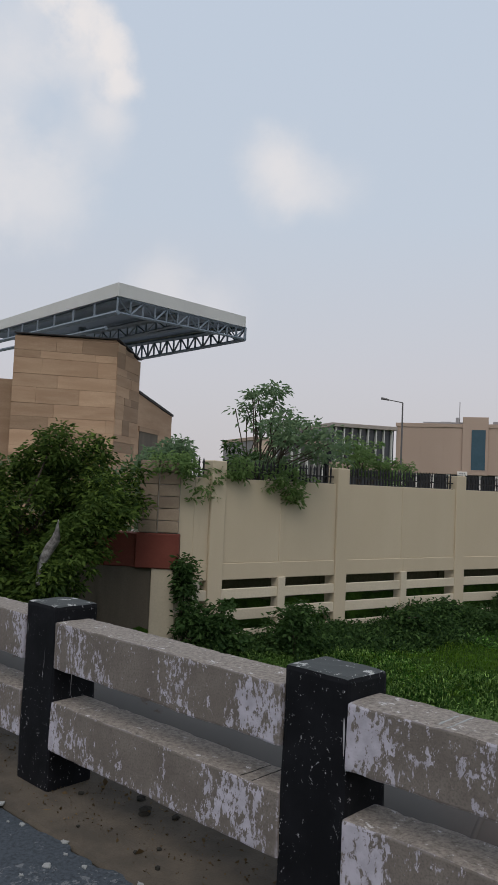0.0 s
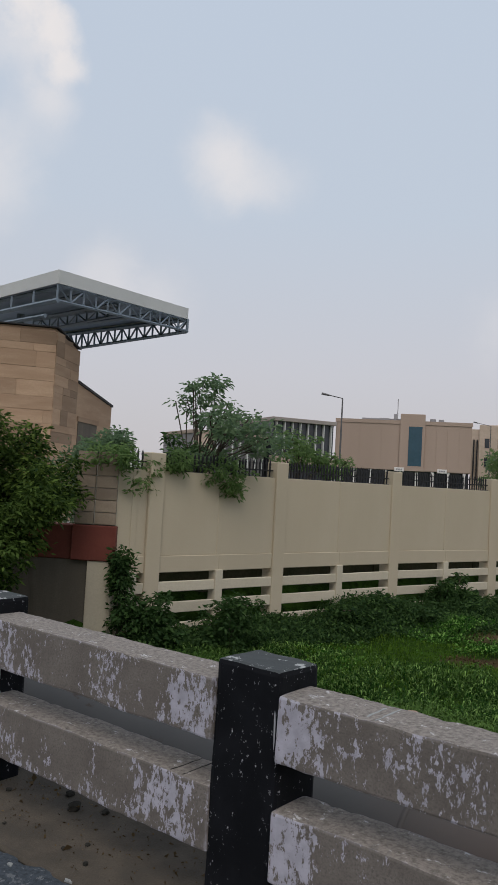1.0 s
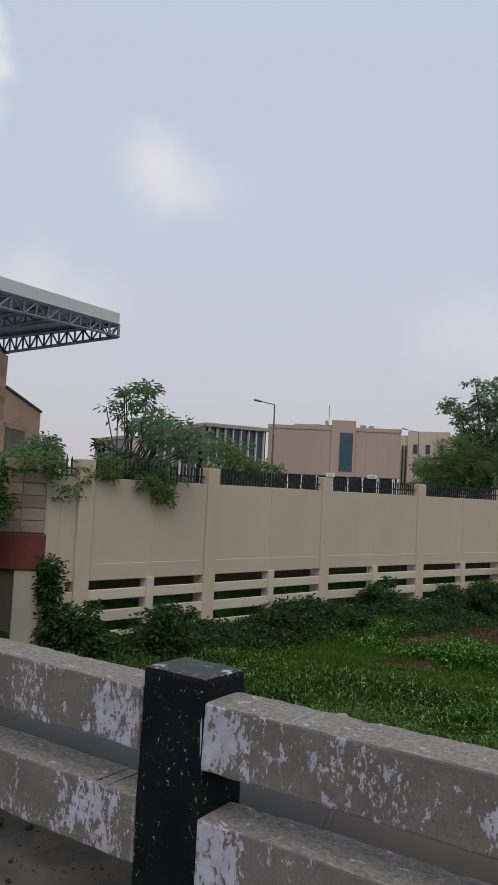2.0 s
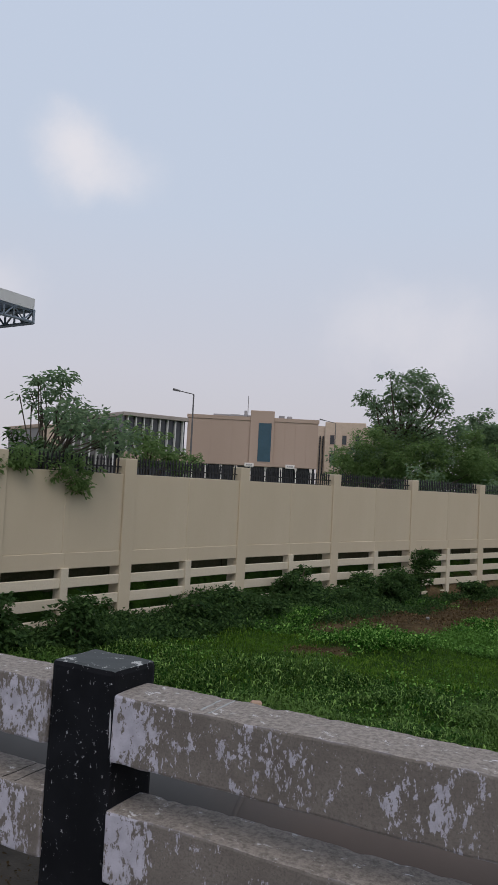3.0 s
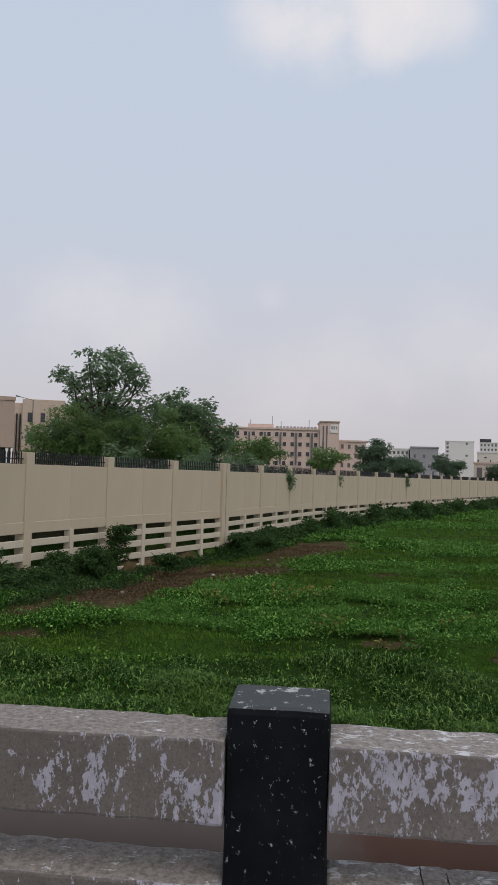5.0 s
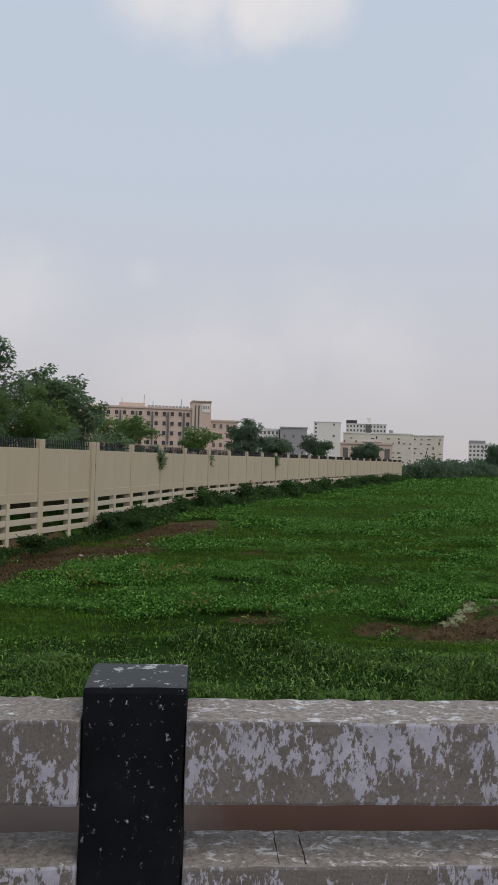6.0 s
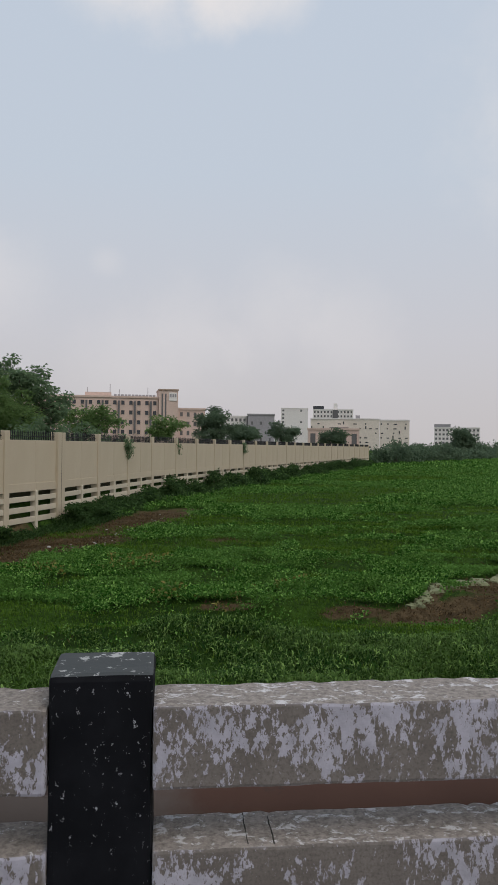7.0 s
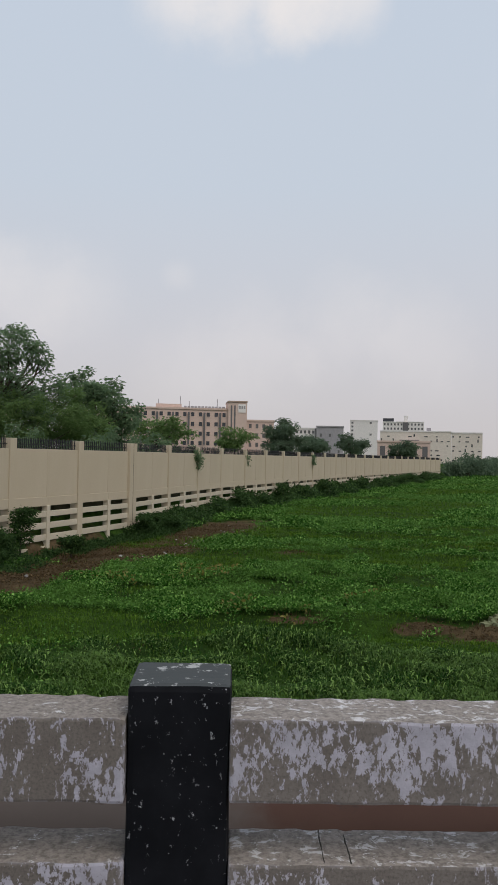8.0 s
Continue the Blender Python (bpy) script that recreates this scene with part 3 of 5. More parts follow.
def worn_box(x0, x1, y0, y1, z0, z1, seed, cuts=(12, 3, 3), amp=0.006, bevel=0.011, taper=0.0):
    """A cast block with chipped, slightly wavy faces."""
    bm = boxed(x0, x1, y0, y1, z0, z1)
    for axis, k in enumerate(cuts):
        lo, hi = ((x0, x1), (y0, y1), (z0, z1))[axis]
        for i in range(1, k):
            no = Vector((axis == 0, axis == 1, axis == 2))
            bmesh.ops.bisect_plane(bm, geom=bm.verts[:] + bm.edges[:] + bm.faces[:], plane_co=no * (lo + (hi - lo) * i / k), plane_no=no)
    sharp = [e for e in bm.edges if len(e.link_faces) == 2 and e.calc_face_angle(0) > 1]
    bmesh.ops.bevel(bm, geom=sharp, offset=bevel, segments=2, affect="EDGES", profile=0.6)
    cx, cy = (x0 + x1) / 2, (y0 + y1) / 2
    for v in bm.verts:
        q = v.co * 2.2 + Vector((seed * 3.7, seed * 1.3, 0))
        v.co += Vector((noise.noise(q), noise.noise(q + Vector((9, 0, 0))), noise.noise(q + Vector((0, 9, 0))))) * amp
        fine = noise.noise(v.co * 14 + Vector((seed, 0, 0)))
        v.co += Vector((0, 0.5, 1)) * fine * amp * 0.5
        # knocked-off arrises
        to_top, to_side = z1 - v.co.z, min(v.co.y - y0, y1 - v.co.y)
        if to_top < 0.03 and to_side < 0.03:
            knock = max(0.0, noise.noise(Vector((v.co.x * 17 + seed * 5.1, v.co.y * 3, seed))) - 0.25) * 0.016
            v.co.z -= knock
            v.co.y += knock if v.co.y - y0 < 0.03 else -knock
        if taper:
            s = 1 + taper * (z1 - v.co.z) / (z1 - z0)
            v.co.x = cx + (v.co.x - cx) * s
            v.co.y = cy + (v.co.y - cy) * s
    return bm


railing = thing("railing", -1.9, 0.14, 0.0, "concrete bridge railing with black posts and flaking white rails", "railing")
for i in range(-2, 6):
    x = -i * SPAN
    tall = 1.018 if i == 0 else 1.0
    part("post", worn_box(x - 0.152, x + 0.162, 0.0, 0.276, -0.02, tall, i + 11, (3, 3, 10), 0.008, 0.022, 0.035), M_POST, railing, "black painted post with white chips and a dusty top")
    if i > -2:
        mat = M_RAIL_PALE if i <= 0 else M_RAIL
        part("rail", worn_box(x + 0.163, x + SPAN - 0.153, -0.012, 0.215, 0.665, 0.92, i + 31, (60, 3, 3), 0.007), mat, railing, "flaking white rail over grey concrete")
        part("rail", worn_box(x + 0.163, x + SPAN - 0.153, -0.012, 0.215, 0.225, 0.49, i + 51, (60, 3, 3), 0.007), M_RAIL_LOW if i <= 0 else M_RAIL, railing, "flaking white rail over grey concrete")


def drip(rail, x, y0, y1, width, material, name):
    """A thin run of paint across the top of a rail, following its worn face."""
    tops = [v.co for v in rail.data.vertices]
    z1 = max(c.z for c in tops)
    tops = [c for c in tops if c.z > z1 - 0.035]
    r = random.Random(int(x * 100))
    bm = bmesh.new()
    rows = []
    for i in range(9):
        y = y0 + (y1 - y0) * i / 8
        z = min(tops, key=lambda c: (c.x - x) ** 2 + (c.y - y) ** 2).z + 0.0015
        xx, w = x + r.uniform(-0.002, 0.002), width * r.uniform(0.4, 1.2)
        rows.append([bm.verts.new((xx - w, y, z - 0.004)), bm.verts.new((xx - w * 0.8, y, z)), bm.verts.new((xx + w * 0.8, y, z)), bm.verts.new((xx + w, y, z - 0.004))])
    for a, b in zip(rows, rows[1:]):
        for c in range(3):
            bm.faces.new((a[c], a[c + 1], b[c + 1], b[c]))
    part(name, bm, material, rail)


for x, width in ((0.455, 0.0025), (0.535, 0.003), (-2.34, 0.003), (-2.27, 0.004)):
    for ob in [c for c in railing.children if c.name.startswith("rail")]:
        xs = [v.co.x for v in ob.data.vertices]
        if min(xs) < x < max(xs) and max(v.co.z for v in ob.data.vertices) < 0.6:
            drip(ob, x, 0.0, 0.2, width, M_EARTH, "dark_run")
for ob in [c for c in railing.children if c.name.startswith("rail")]:
    xs = [v.co.x for v in ob.data.vertices]
    if min(xs) < -1.4 < max(xs) and max(v.co.z for v in ob.data.vertices) > 0.8:
        drip(ob, -1.43, 0.0, 0.2, 0.006, M_FLAKE, "pale_run")
        drip(ob, -1.385, 0.0, 0.2, 0.005, M_FLAKE, "pale_run")

# ---- water main behind the railing ----
def build_pipe():
    pipe = thing("water_pipe", 0, 1.0, -0.45, "large painted steel water pipe, grey and rust red, along the bridge", "pipe")
    bm = bmesh.new()
    bar(bm, (-14.0, 1.0, -0.02), (14.0, 1.0, -0.02), 0.42, 48)
    part("pipe_body", bm, M_PIPE, pipe, smooth=True)
    for x in (-6.2, -1.62, 4.4):
        bm = bmesh.new()
        bar(bm, (x - 0.012, 1.0, -0.02), (x + 0.012, 1.0, -0.02), 0.426, 48)
        part("weld_seam", bm, M_PIPE, pipe, smooth=True)
    for x in (-8.0, -3.2, 3.1, 7.5):
        part("cradle", boxed(x - 0.15, x + 0.15, 0.4, 1.6, -1.6, -0.36, bevel=0.02), M_CONC, pipe)


def pipe_material():
    """Grey paint that gives way to rust primer along the pipe."""
    m, nt, b = shader("pipe_paint", 0.65)
    co = nt.nodes.new("ShaderNodeTexCoord")
    sx = nt.nodes.new("ShaderNodeSeparateXYZ")
    nt.links.new(co.outputs["Object"], sx.inputs[0])
    w = nt.nodes.new("ShaderNodeMath")
    w.operation = "MULTIPLY_ADD"
    w.inputs[1].default_value = 0.9
    nt.links.new(noise_node(nt, 2.2, 6, 0.65), w.inputs[0])
    nt.links.new(sx.outputs["X"], w.inputs[2])
    grey = mix_node(nt, noise_node(nt, 3, 5), (0.060, 0.061, 0.063), (0.082, 0.081, 0.081))
    taupe = mix_node(nt, noise_node(nt, 3, 5), (0.09, 0.073, 0.065), (0.118, 0.096, 0.086))
    rust = mix_node(nt, noise_node(nt, 2, 6, 0.6), (0.060, 0.030, 0.022), (0.095, 0.050, 0.037))
    col = mix_node(nt, ramp_node(nt, w.outputs[0], -1.5, -0.6), grey, taupe)
    col = mix_node(nt, ramp_node(nt, w.outputs[0], 0.55, 0.95), col, rust)
    col = mix_node(nt, ramp_node(nt, noise_node(nt, 7, 7, 0.7, (0.4, 1, 1)), 0.6, 0.68), col, (0.05, 0.035, 0.03))
    nt.links.new(col, b.inputs["Base Color"])
    b.inputs["Specular IOR Level"].default_value = 0.15
    bump_node(nt, b, noise_node(nt, 25, 5, 0.6), 0.2, 0.003)
    return m


M_PIPE = pipe_material()
build_pipe()

# ---- compound wall ----
TOP, PANEL_TOP, PANEL_BOT = 2.12, 1.82, 0.07


def bay_frame(a, b, at=0.0):
    """Pose with x along the bay and y towards the campus."""
    a, b = Vector((*a, 0)), Vector((*b, 0))
    u = (b - a).normalized()
    return Matrix.Translation(a + u * at) @ Matrix.Rotation(math.atan2(u.y, u.x), 4, "Z"), (b - a).length


def build_wall():
    wall = thing("wall_compound", -5, 20, -1.0, "cream precast compound wall with open slatted base and posts", "wall", kind="structure")
    post = mesh_of("post", boxed(-0.15, 0.15, -0.065, 0.24, -1.7, TOP, bevel=0.012), M_WALL)
    mid = mesh_of("mid_post", boxed(-0.085, 0.085, -0.075, 0.14, -1.7, PANEL_BOT + 0.02, bevel=0.01), M_SLAT)
    rib = mesh_of("rib", boxed(-0.06, 0.06, -0.024, 0.05, PANEL_BOT + 0.02, PANEL_TOP - 0.01, bevel=0.008), M_WALL)
    pts = [(-9.74, 6.16)] + WALL
    for k, (a, b) in enumerate(zip(pts, pts[1:])):
        m, length = bay_frame(a, b)
        if k:
            piece("post", post, m, wall)
        half = length / 2
        for j in range(2):
            lo = (0.145 if k else 0.0) if j == 0 else half
            hi = half if j == 0 else length - 0.145
            mm = m @ Matrix.Translation((lo, 0, 0))
            w = hi - lo
            piece("panel", mesh_of("panel", boxed(0, w, -0.012, 0.10, 0.36, PANEL_TOP, bevel=0.006), M_WALL), mm, wall)
            piece("beam", mesh_of("beam", boxed(0, w, -0.03, 0.12, PANEL_BOT, 0.36, bevel=0.01), M_WALL), mm, wall)
            for z0, z1 in ((-0.265, -0.09), (-0.625, -0.44), (-0.985, -0.80)):
                tilt = random.uniform(-0.006, 0.006)
                piece("slat", mesh_of("slat", boxed(0.0, w, -0.045, 0.03, z0 + tilt, z1 + tilt, bevel=0.008), M_SLAT), mm, wall)
        piece("mid_post", mid, m @ Matrix.Translation((half, 0, 0)), wall)
        piece("rib", rib, m @ Matrix.Translation((half, 0, 0)), wall)
        # added sheet behind the slats, coloured dark for the shade in the gaps
        piece("gap_sheet", mesh_of("gap_sheet", boxed(0.0, length, 0.55, 0.67, -1.7, 0.05), M_GAP_SHADE), m, wall)
        piece("plinth", mesh_of("plinth", boxed(0, length, -0.02, 0.16, -1.7, -1.16, bevel=0.01), M_SLAT), m, wall)
    m, _ = bay_frame(pts[-1], (pts[-1][0] + 1, pts[-1][1] + 2))
    piece("post", post, m, wall)
    # expansion joint: two posts side by side
    m, _ = bay_frame(WALL[6], WALL[7])
    piece("post", post, m @ Matrix.Translation((-0.34, 0.0, 0)), wall)
    piece("joint", mesh_of("joint", boxed(-0.189, -0.151, -0.055, 0.2, -1.2, TOP - 0.01), M_IRON), m, wall)


def picket_mesh():
    bm = bmesh.new()
    box(bm, -0.012, 0.012, -0.012, 0.012, 0.0, 0.30)
    vs = [bm.verts.new((x, y, 0.30)) for x, y in ((-0.026, -0.01), (0.026, -0.01), (0.026, 0.01), (-0.026, 0.01))]
    tip = bm.verts.new((0, 0, 0.40))
    for i in range(4):
        bm.faces.new((vs[i], vs[(i + 1) % 4], tip))
    bm.faces.new(vs[::-1])
    return mesh_of("picket", bm, M_IRON)


def build_spikes():
    picket = picket_mesh()
    pts = [(-9.74, 6.16)] + WALL
    for k in range(0, 14):
        m, length = bay_frame(pts[k], pts[k + 1])
        fence = thing("spike_fence", *m.translation[:2], PANEL_TOP, "dark iron spike fence on top of the compound wall", "fence", "spike fences on the wall")
        bm = bmesh.new()
        box(bm, 0.16, length - 0.16, 0.05, 0.08, PANEL_TOP + 0.12, PANEL_TOP + 0.145, m)
        box(bm, 0.16, length - 0.16, 0.05, 0.08, PANEL_TOP - 0.01, PANEL_TOP + 0.012, m)
        part("rail", bm, M_IRON, fence)
        n = int((length - 0.4) / (0.085 if k < 6 else 0.12))
        for i in range(n):
            x = 0.2 + (length - 0.4) * (i + 0.5) / n
            piece("picket", picket, m @ Matrix.Translation((x, 0.065, PANEL_TOP - 0.05)) @ Matrix.Rotation(random.uniform(-0.05, 0.05), 4, "Y"), fence)


def far_spikes():
    pts = [(-9.74, 6.16)] + WALL
    for k in range(14, len(pts) - 1):
        m, length = bay_frame(pts[k], pts[k + 1])
        fence = thing("spike_fence", *m.translation[:2], PANEL_TOP, "dark iron spike fence on top of the compound wall", "fence", "spike fences on the wall")
        bm = bmesh.new()
        box(bm, 0.16, length - 0.16, 0.05, 0.08, PANEL_TOP + 0.12, PANEL_TOP + 0.145, m)
        part("rail", bm, M_IRON, fence)
        bm = bmesh.new()
        for i in range(20):
            x = 0.25 + (length - 0.5) * i / 19
            box(bm, x - 0.02, x + 0.02, 0.05, 0.08, PANEL_TOP, PANEL_TOP + 0.3, m)
        tagged(part("pickets", bm, M_IRON, fence), kind="stuff")


build_wall()
build_spikes()
far_spikes()
# unseen pale slab, added to throw light up onto the canopy's underside
reflector = part("bounce_slab", boxed(-60, -13.2, 6.5, 40, -0.3, 0.03), plain("pale_bounce_surface", (0.40, 0.38, 0.36), (0.48, 0.46, 0.43), 0.5, 0.9, 20, 0.3, 0.005, c3=(0.30, 0.28, 0.26), big=0.4))
tagged(reflector, "unseen pale slab added to bounce light up under the gate canopy", "pavement", kind="structure")


def build_pillar():
    pil = thing("corner_pillar", -10.0, 5.9, -1.2, "stone clad corner pillar with red band at the end of the wall", "pillar")
    m = Matrix.Translation((-9.98, 5.90, 0)) @ Matrix.Rotation(radians(38), 4, "Z")
    part("base", boxed(-0.02, 0.40, 0.0, 0.42, -1.4, 0.28, m=m, bevel=0.01), M_SLAT, pil)
    part("core", boxed(-0.25, 0.40, 0.02, 0.5, 0.86, 2.02, m=m, bevel=0.01), M_MORTAR, pil, "pale mortar core")
    part("red_side_band", boxed(-3.5, -0.31, 0.05, 0.45, 0.284, 0.84, m=m, bevel=0.01), M_RED, pil, "shaded red painted wall top")
    part("red_band", boxed(-0.30, 0.43, -0.03, 0.54, 0.28, 0.86, m=m, bevel=0.015), M_RED, pil, "red oxide painted band")
    part("side_wall", boxed(-4.5, -0.023, 0.06, 0.5, -1.5, 0.28, m=m, bevel=0.01), M_STAIN_SHADE, pil, "brown-stained concrete side wall")
    rng = random.Random(5)
    z = 0.88
    while z < 1.9:
        h = 0.20
        for x0, x1 in ((-0.27, 0.05), (0.062, 0.42)):
            part("tile", boxed(x0, x1 - 0.012, -0.025, 0.02, z, z + h - 0.012, m=m, bevel=0.004), M_SLATE, pil)
        z += h


build_pillar()


# ---- gate canopy and stone tower ----
def stone_face(parent, origin, u, width, z0, z1, rng, top1=None):
    """Courses of sandstone slabs on one face; u: along the face. top1: height at the far end."""
    u = Vector((*u, 0)).normalized()
    ang = math.atan2(u.y, u.x)
    m = Matrix.Translation((*origin, 0)) @ Matrix.Rotation(ang, 4, "Z")
    z = z0
    while z < z1 - 0.05:
        h = min(rng.choice((0.24, 0.34, 0.42, 0.5)), z1 - z)
        x = 0.0
        while x < width - 0.02:
            w = min(rng.choice((0.7, 1.0, 1.35, 1.8)) * rng.uniform(0.85, 1.15), width - x)
            if width - x - w < 0.25:
                w = width - x
            top = z1 + (top1 - z1) * (x + w) / width if top1 else z1
            if z + 0.08 > top:
                x += w
                continue
            d = rng.uniform(0.02, 0.034)
            part("slab", boxed(x + 0.002, x + w - 0.002, -d, 0.03, z + 0.002, min(z + h, top) - 0.003, m=m, bevel=0.004), M_STONE, parent)
            x += w
        z += h


def build_gate():
    rng = random.Random(3)
    tower = thing("gate_tower", -20.5, 12.5, 0.0, "sandstone clad gate tower in irregular courses", "building")
    # near corner, and the two faces that leave it
    C = Vector((-20.1, 12.53))
    ul = (Vector((-21.86, 9.82)) - C).normalized()
    C2 = C + ul * 3.18
    ur = Vector((-0.52, 0.86)).normalized()
    body = bmesh.new()

    def prism(bm, pts, z0, tops):
        lo = [bm.verts.new((p.x, p.y, z0)) for p in pts]
        hi = [bm.verts.new((p.x, p.y, t)) for p, t in zip(pts, tops)]
        n = len(pts)
        for i in range(n):
            bm.faces.new((lo[i], lo[(i + 1) % n], hi[(i + 1) % n], hi[i]))
        bm.faces.new(hi)
        bm.faces.new(lo[::-1])

    inn = 0.06
    prism(body, [C2 + ur * inn, C + ur * inn + ul * inn, C + ur * 2.1 + ul * inn, C2 + ur * 2.1], -0.5, [6.12, 6.2, 5.88, 5.88])
    part("body", body, M_STONE, tower)
    stone_face(tower, C2, -ul, (C2 - C).length, 0.0, 6.15, rng)
    stone_face(tower, C, ur, 2.1, 0.0, 6.2, rng, 5.9)
    cap = bmesh.new()
    rim = [C2 - ur * 0.05, C - ur * 0.05 - ul * 0.05, C + ur * 2.13 - ul * 0.05, C2 + ur * 2.13]
    lows = [6.16, 6.22, 5.9, 5.9]
    ring = [[cap.verts.new((p.x, p.y, z + h)) for p, z in zip(rim, lows)] for h in (0, 0.035)]
    for i in range(4):
        cap.faces.new((ring[0][i], ring[0][(i + 1) % 4], ring[1][(i + 1) % 4], ring[1][i]))
    cap.faces.new(ring[1])
    cap.faces.new(ring[0][::-1])
    part("coping", cap, M_IRON, tower, "thin dark coping")
    # lower wing behind, with a doorway
    wing = bmesh.new()
    w0, w1 = C + ur * 2.1, C + ur * 6.0
    prism(wing, [w0, w1, w1 + ul * 3, w0 + ul * 3], -0.5, [4.75, 4.3, 4.3, 4.75])
    part("wing", wing, M_STONE, tower, "lower sandstone wing")
    part("wing_coping", boxed(2.1, 6.05, -0.06, 0.2, -0.03, 0.05, m=Matrix.Translation((C.x, C.y, 4.79)) @ Matrix.Rotation(math.atan2(ur.y, ur.x), 4, "Z") @ Matrix.Translation((2.1, 0, 0)) @ Matrix.Rotation(0.115, 4, "Y") @ Matrix.Translation((-2.1, 0, 0))), M_IRON, tower)
    md = Matrix.Translation((C.x, C.y, 0)) @ Matrix.Rotation(math.atan2(ur.y, ur.x), 4, "Z")
    # flat panel on the wing; its dark colour stands for the shaded recess
    part("opening", boxed(2.35, 4.3, -0.03, 0.05, 0.0, 3.45, m=md), M_STAIN_SHADE, tower, "tall opening, a flat panel with the recess shade in its colour")
    part("opening_lintel", boxed(2.25, 4.4, -0.06, 0.05, 3.45, 3.62, m=md), M_STONE, tower)
    # flat wall that runs on beyond the tower
    part("side_wing", boxed(-8.0, 0.0, 0.4, 1.6, -0.5, 4.75, m=Matrix.Translation((C2.x, C2.y, 0)) @ Matrix.Rotation(math.atan2(-ul.y, -ul.x), 4, "Z")), M_STONE, tower, "plain sandstone side wing")

    # canopy: sheet roof on trusses
    can = thing("gate_canopy", -24.0, 15.0, 0.0, "wide grey canopy roof on blue-grey steel trusses", "canopy")
    A, B = Vector((-19.32, 11.89, 7.83)), Vector((-20.84, 19.2, 8.33))
    left = Vector((-31.73, 14.69, 8.6)) - A
    left = left.normalized() * 17
    D = A + left
    E = B + left
    z_f = 0.42
    for name, p, q in (("fascia", A, B), ("fascia", A, D), ("fascia", B, E)):
        bm = bmesh.new()
        n = Vector((-(q - p).y, (q - p).x, 0)).normalized() * 0.04
        vs = [bm.verts.new(v) for v in (p, q, q - Vector((0, 0, z_f)), p - Vector((0, 0, z_f)), p + n, q + n, q + n - Vector((0, 0, z_f)), p + n - Vector((0, 0, z_f)))]
        for f in ((0, 1, 2, 3), (7, 6, 5, 4), (0, 4, 5, 1), (1, 5, 6, 2), (2, 6, 7, 3), (3, 7, 4, 0)):
            bm.faces.new([vs[i] for i in f])
        part(name, bm, M_SHEET, can, "pale grey sheet fascia")
    mid = (A + B + D + E) / 4
    A2, B2, D2, E2 = (v.lerp(mid, 0.02) for v in (A, B, D, E))
    roof = bmesh.new()
    vs = [roof.verts.new(v - Vector((0, 0, 0.10))) for v in (A2, B2, E2, D2)]
    us = [roof.verts.new(v - Vector((0, 0, 0.30))) for v in (A2, B2, E2, D2)]
    roof.faces.new(vs)
    roof.faces.new(us[::-1])
    for i in range(4):
        roof.faces.new((vs[i], us[i], us[(i + 1) % 4], vs[(i + 1) % 4]))
    part("roof_sheet", roof, M_UNDER, can, "dark corrugated underside")

    def truss(p, q, depth0, depth1, bays, w=0.07):
        lo = [p.lerp(q, i / bays) - Vector((0, 0, depth0 + (depth1 - depth0) * i / bays)) for i in range(bays + 1)]
        hi = [p.lerp(q, i / bays) for i in range(bays + 1)]
        def rod(name, a, b, t, parent):
            bm = bmesh.new()
            beam(bm, a, b, t)
            return part(name, bm, M_STEEL, parent)

        tr = rod("truss", hi[0], hi[-1], w, can)
        rod("lower_chord", lo[0], lo[-1], w, tr)
        for i in range(bays):
            rod("brace", lo[i] if i % 2 else hi[i], hi[i + 1] if i % 2 else lo[i + 1], w * 0.7, tr)
        for i in range(0, bays + 1):
            rod("strut", lo[i], hi[i], w * 0.8, tr)

    dz = Vector((0, 0, z_f + 0.04))
    ins = left.normalized() * 0.25
    truss(A - dz + ins * 0.3, B - dz + ins * 0.3, 0.48, 0.42, 12)
    truss(B - dz, B - dz + left, 0.45, 0.95, 26, 0.10)
    truss(A.lerp(B, 0.5) - dz + left * 0.05, A.lerp(B, 0.5) - dz + left * 0.5, 0.3, 0.5, 9, 0.07)
    for s in (0.03, 0.2, 0.45, 0.75, 0.98):
        bm = bmesh.new()
        p = A.lerp(B, s)
        beam(bm, p - dz + ins * 2, p - dz + left, 0.10)
        part("purlin", bm, M_STEEL, can)
    bm = bmesh.new()
    beam(bm, A - dz - Vector((0, 0, 0.48)), A - dz - Vector((0, 0, 0.48)) + left, 0.12)
    edge = part("edge_truss", bm, M_STEEL, can)
    for i in range(1, 9):
        bm = bmesh.new()
        beam(bm, A - dz + left * i / 9, A - dz - Vector((0, 0, 0.48)) + left * i / 9, 0.07)
        part("strut", bm, M_STEEL, edge)
    bm = bmesh.new()
    beam(bm, A - dz - Vector((0, 0, 0.9)) + left * 0.05, A - dz - Vector((0, 0, 0.9)) + left, 0.10)
    part("tie", bm, M_STEEL, can)
    for s, l in ((0.3, 0.42), (0.3, 0.9), (0.8, 0.95)):
        p = A.lerp(B, s) + left * l
        bm = bmesh.new()
        bar(bm, (p.x, p.y, -0.5), (p.x, p.y, p.z - 0.5), 0.16, 10)
        part("column", bm, M_STEEL, can)


build_gate()


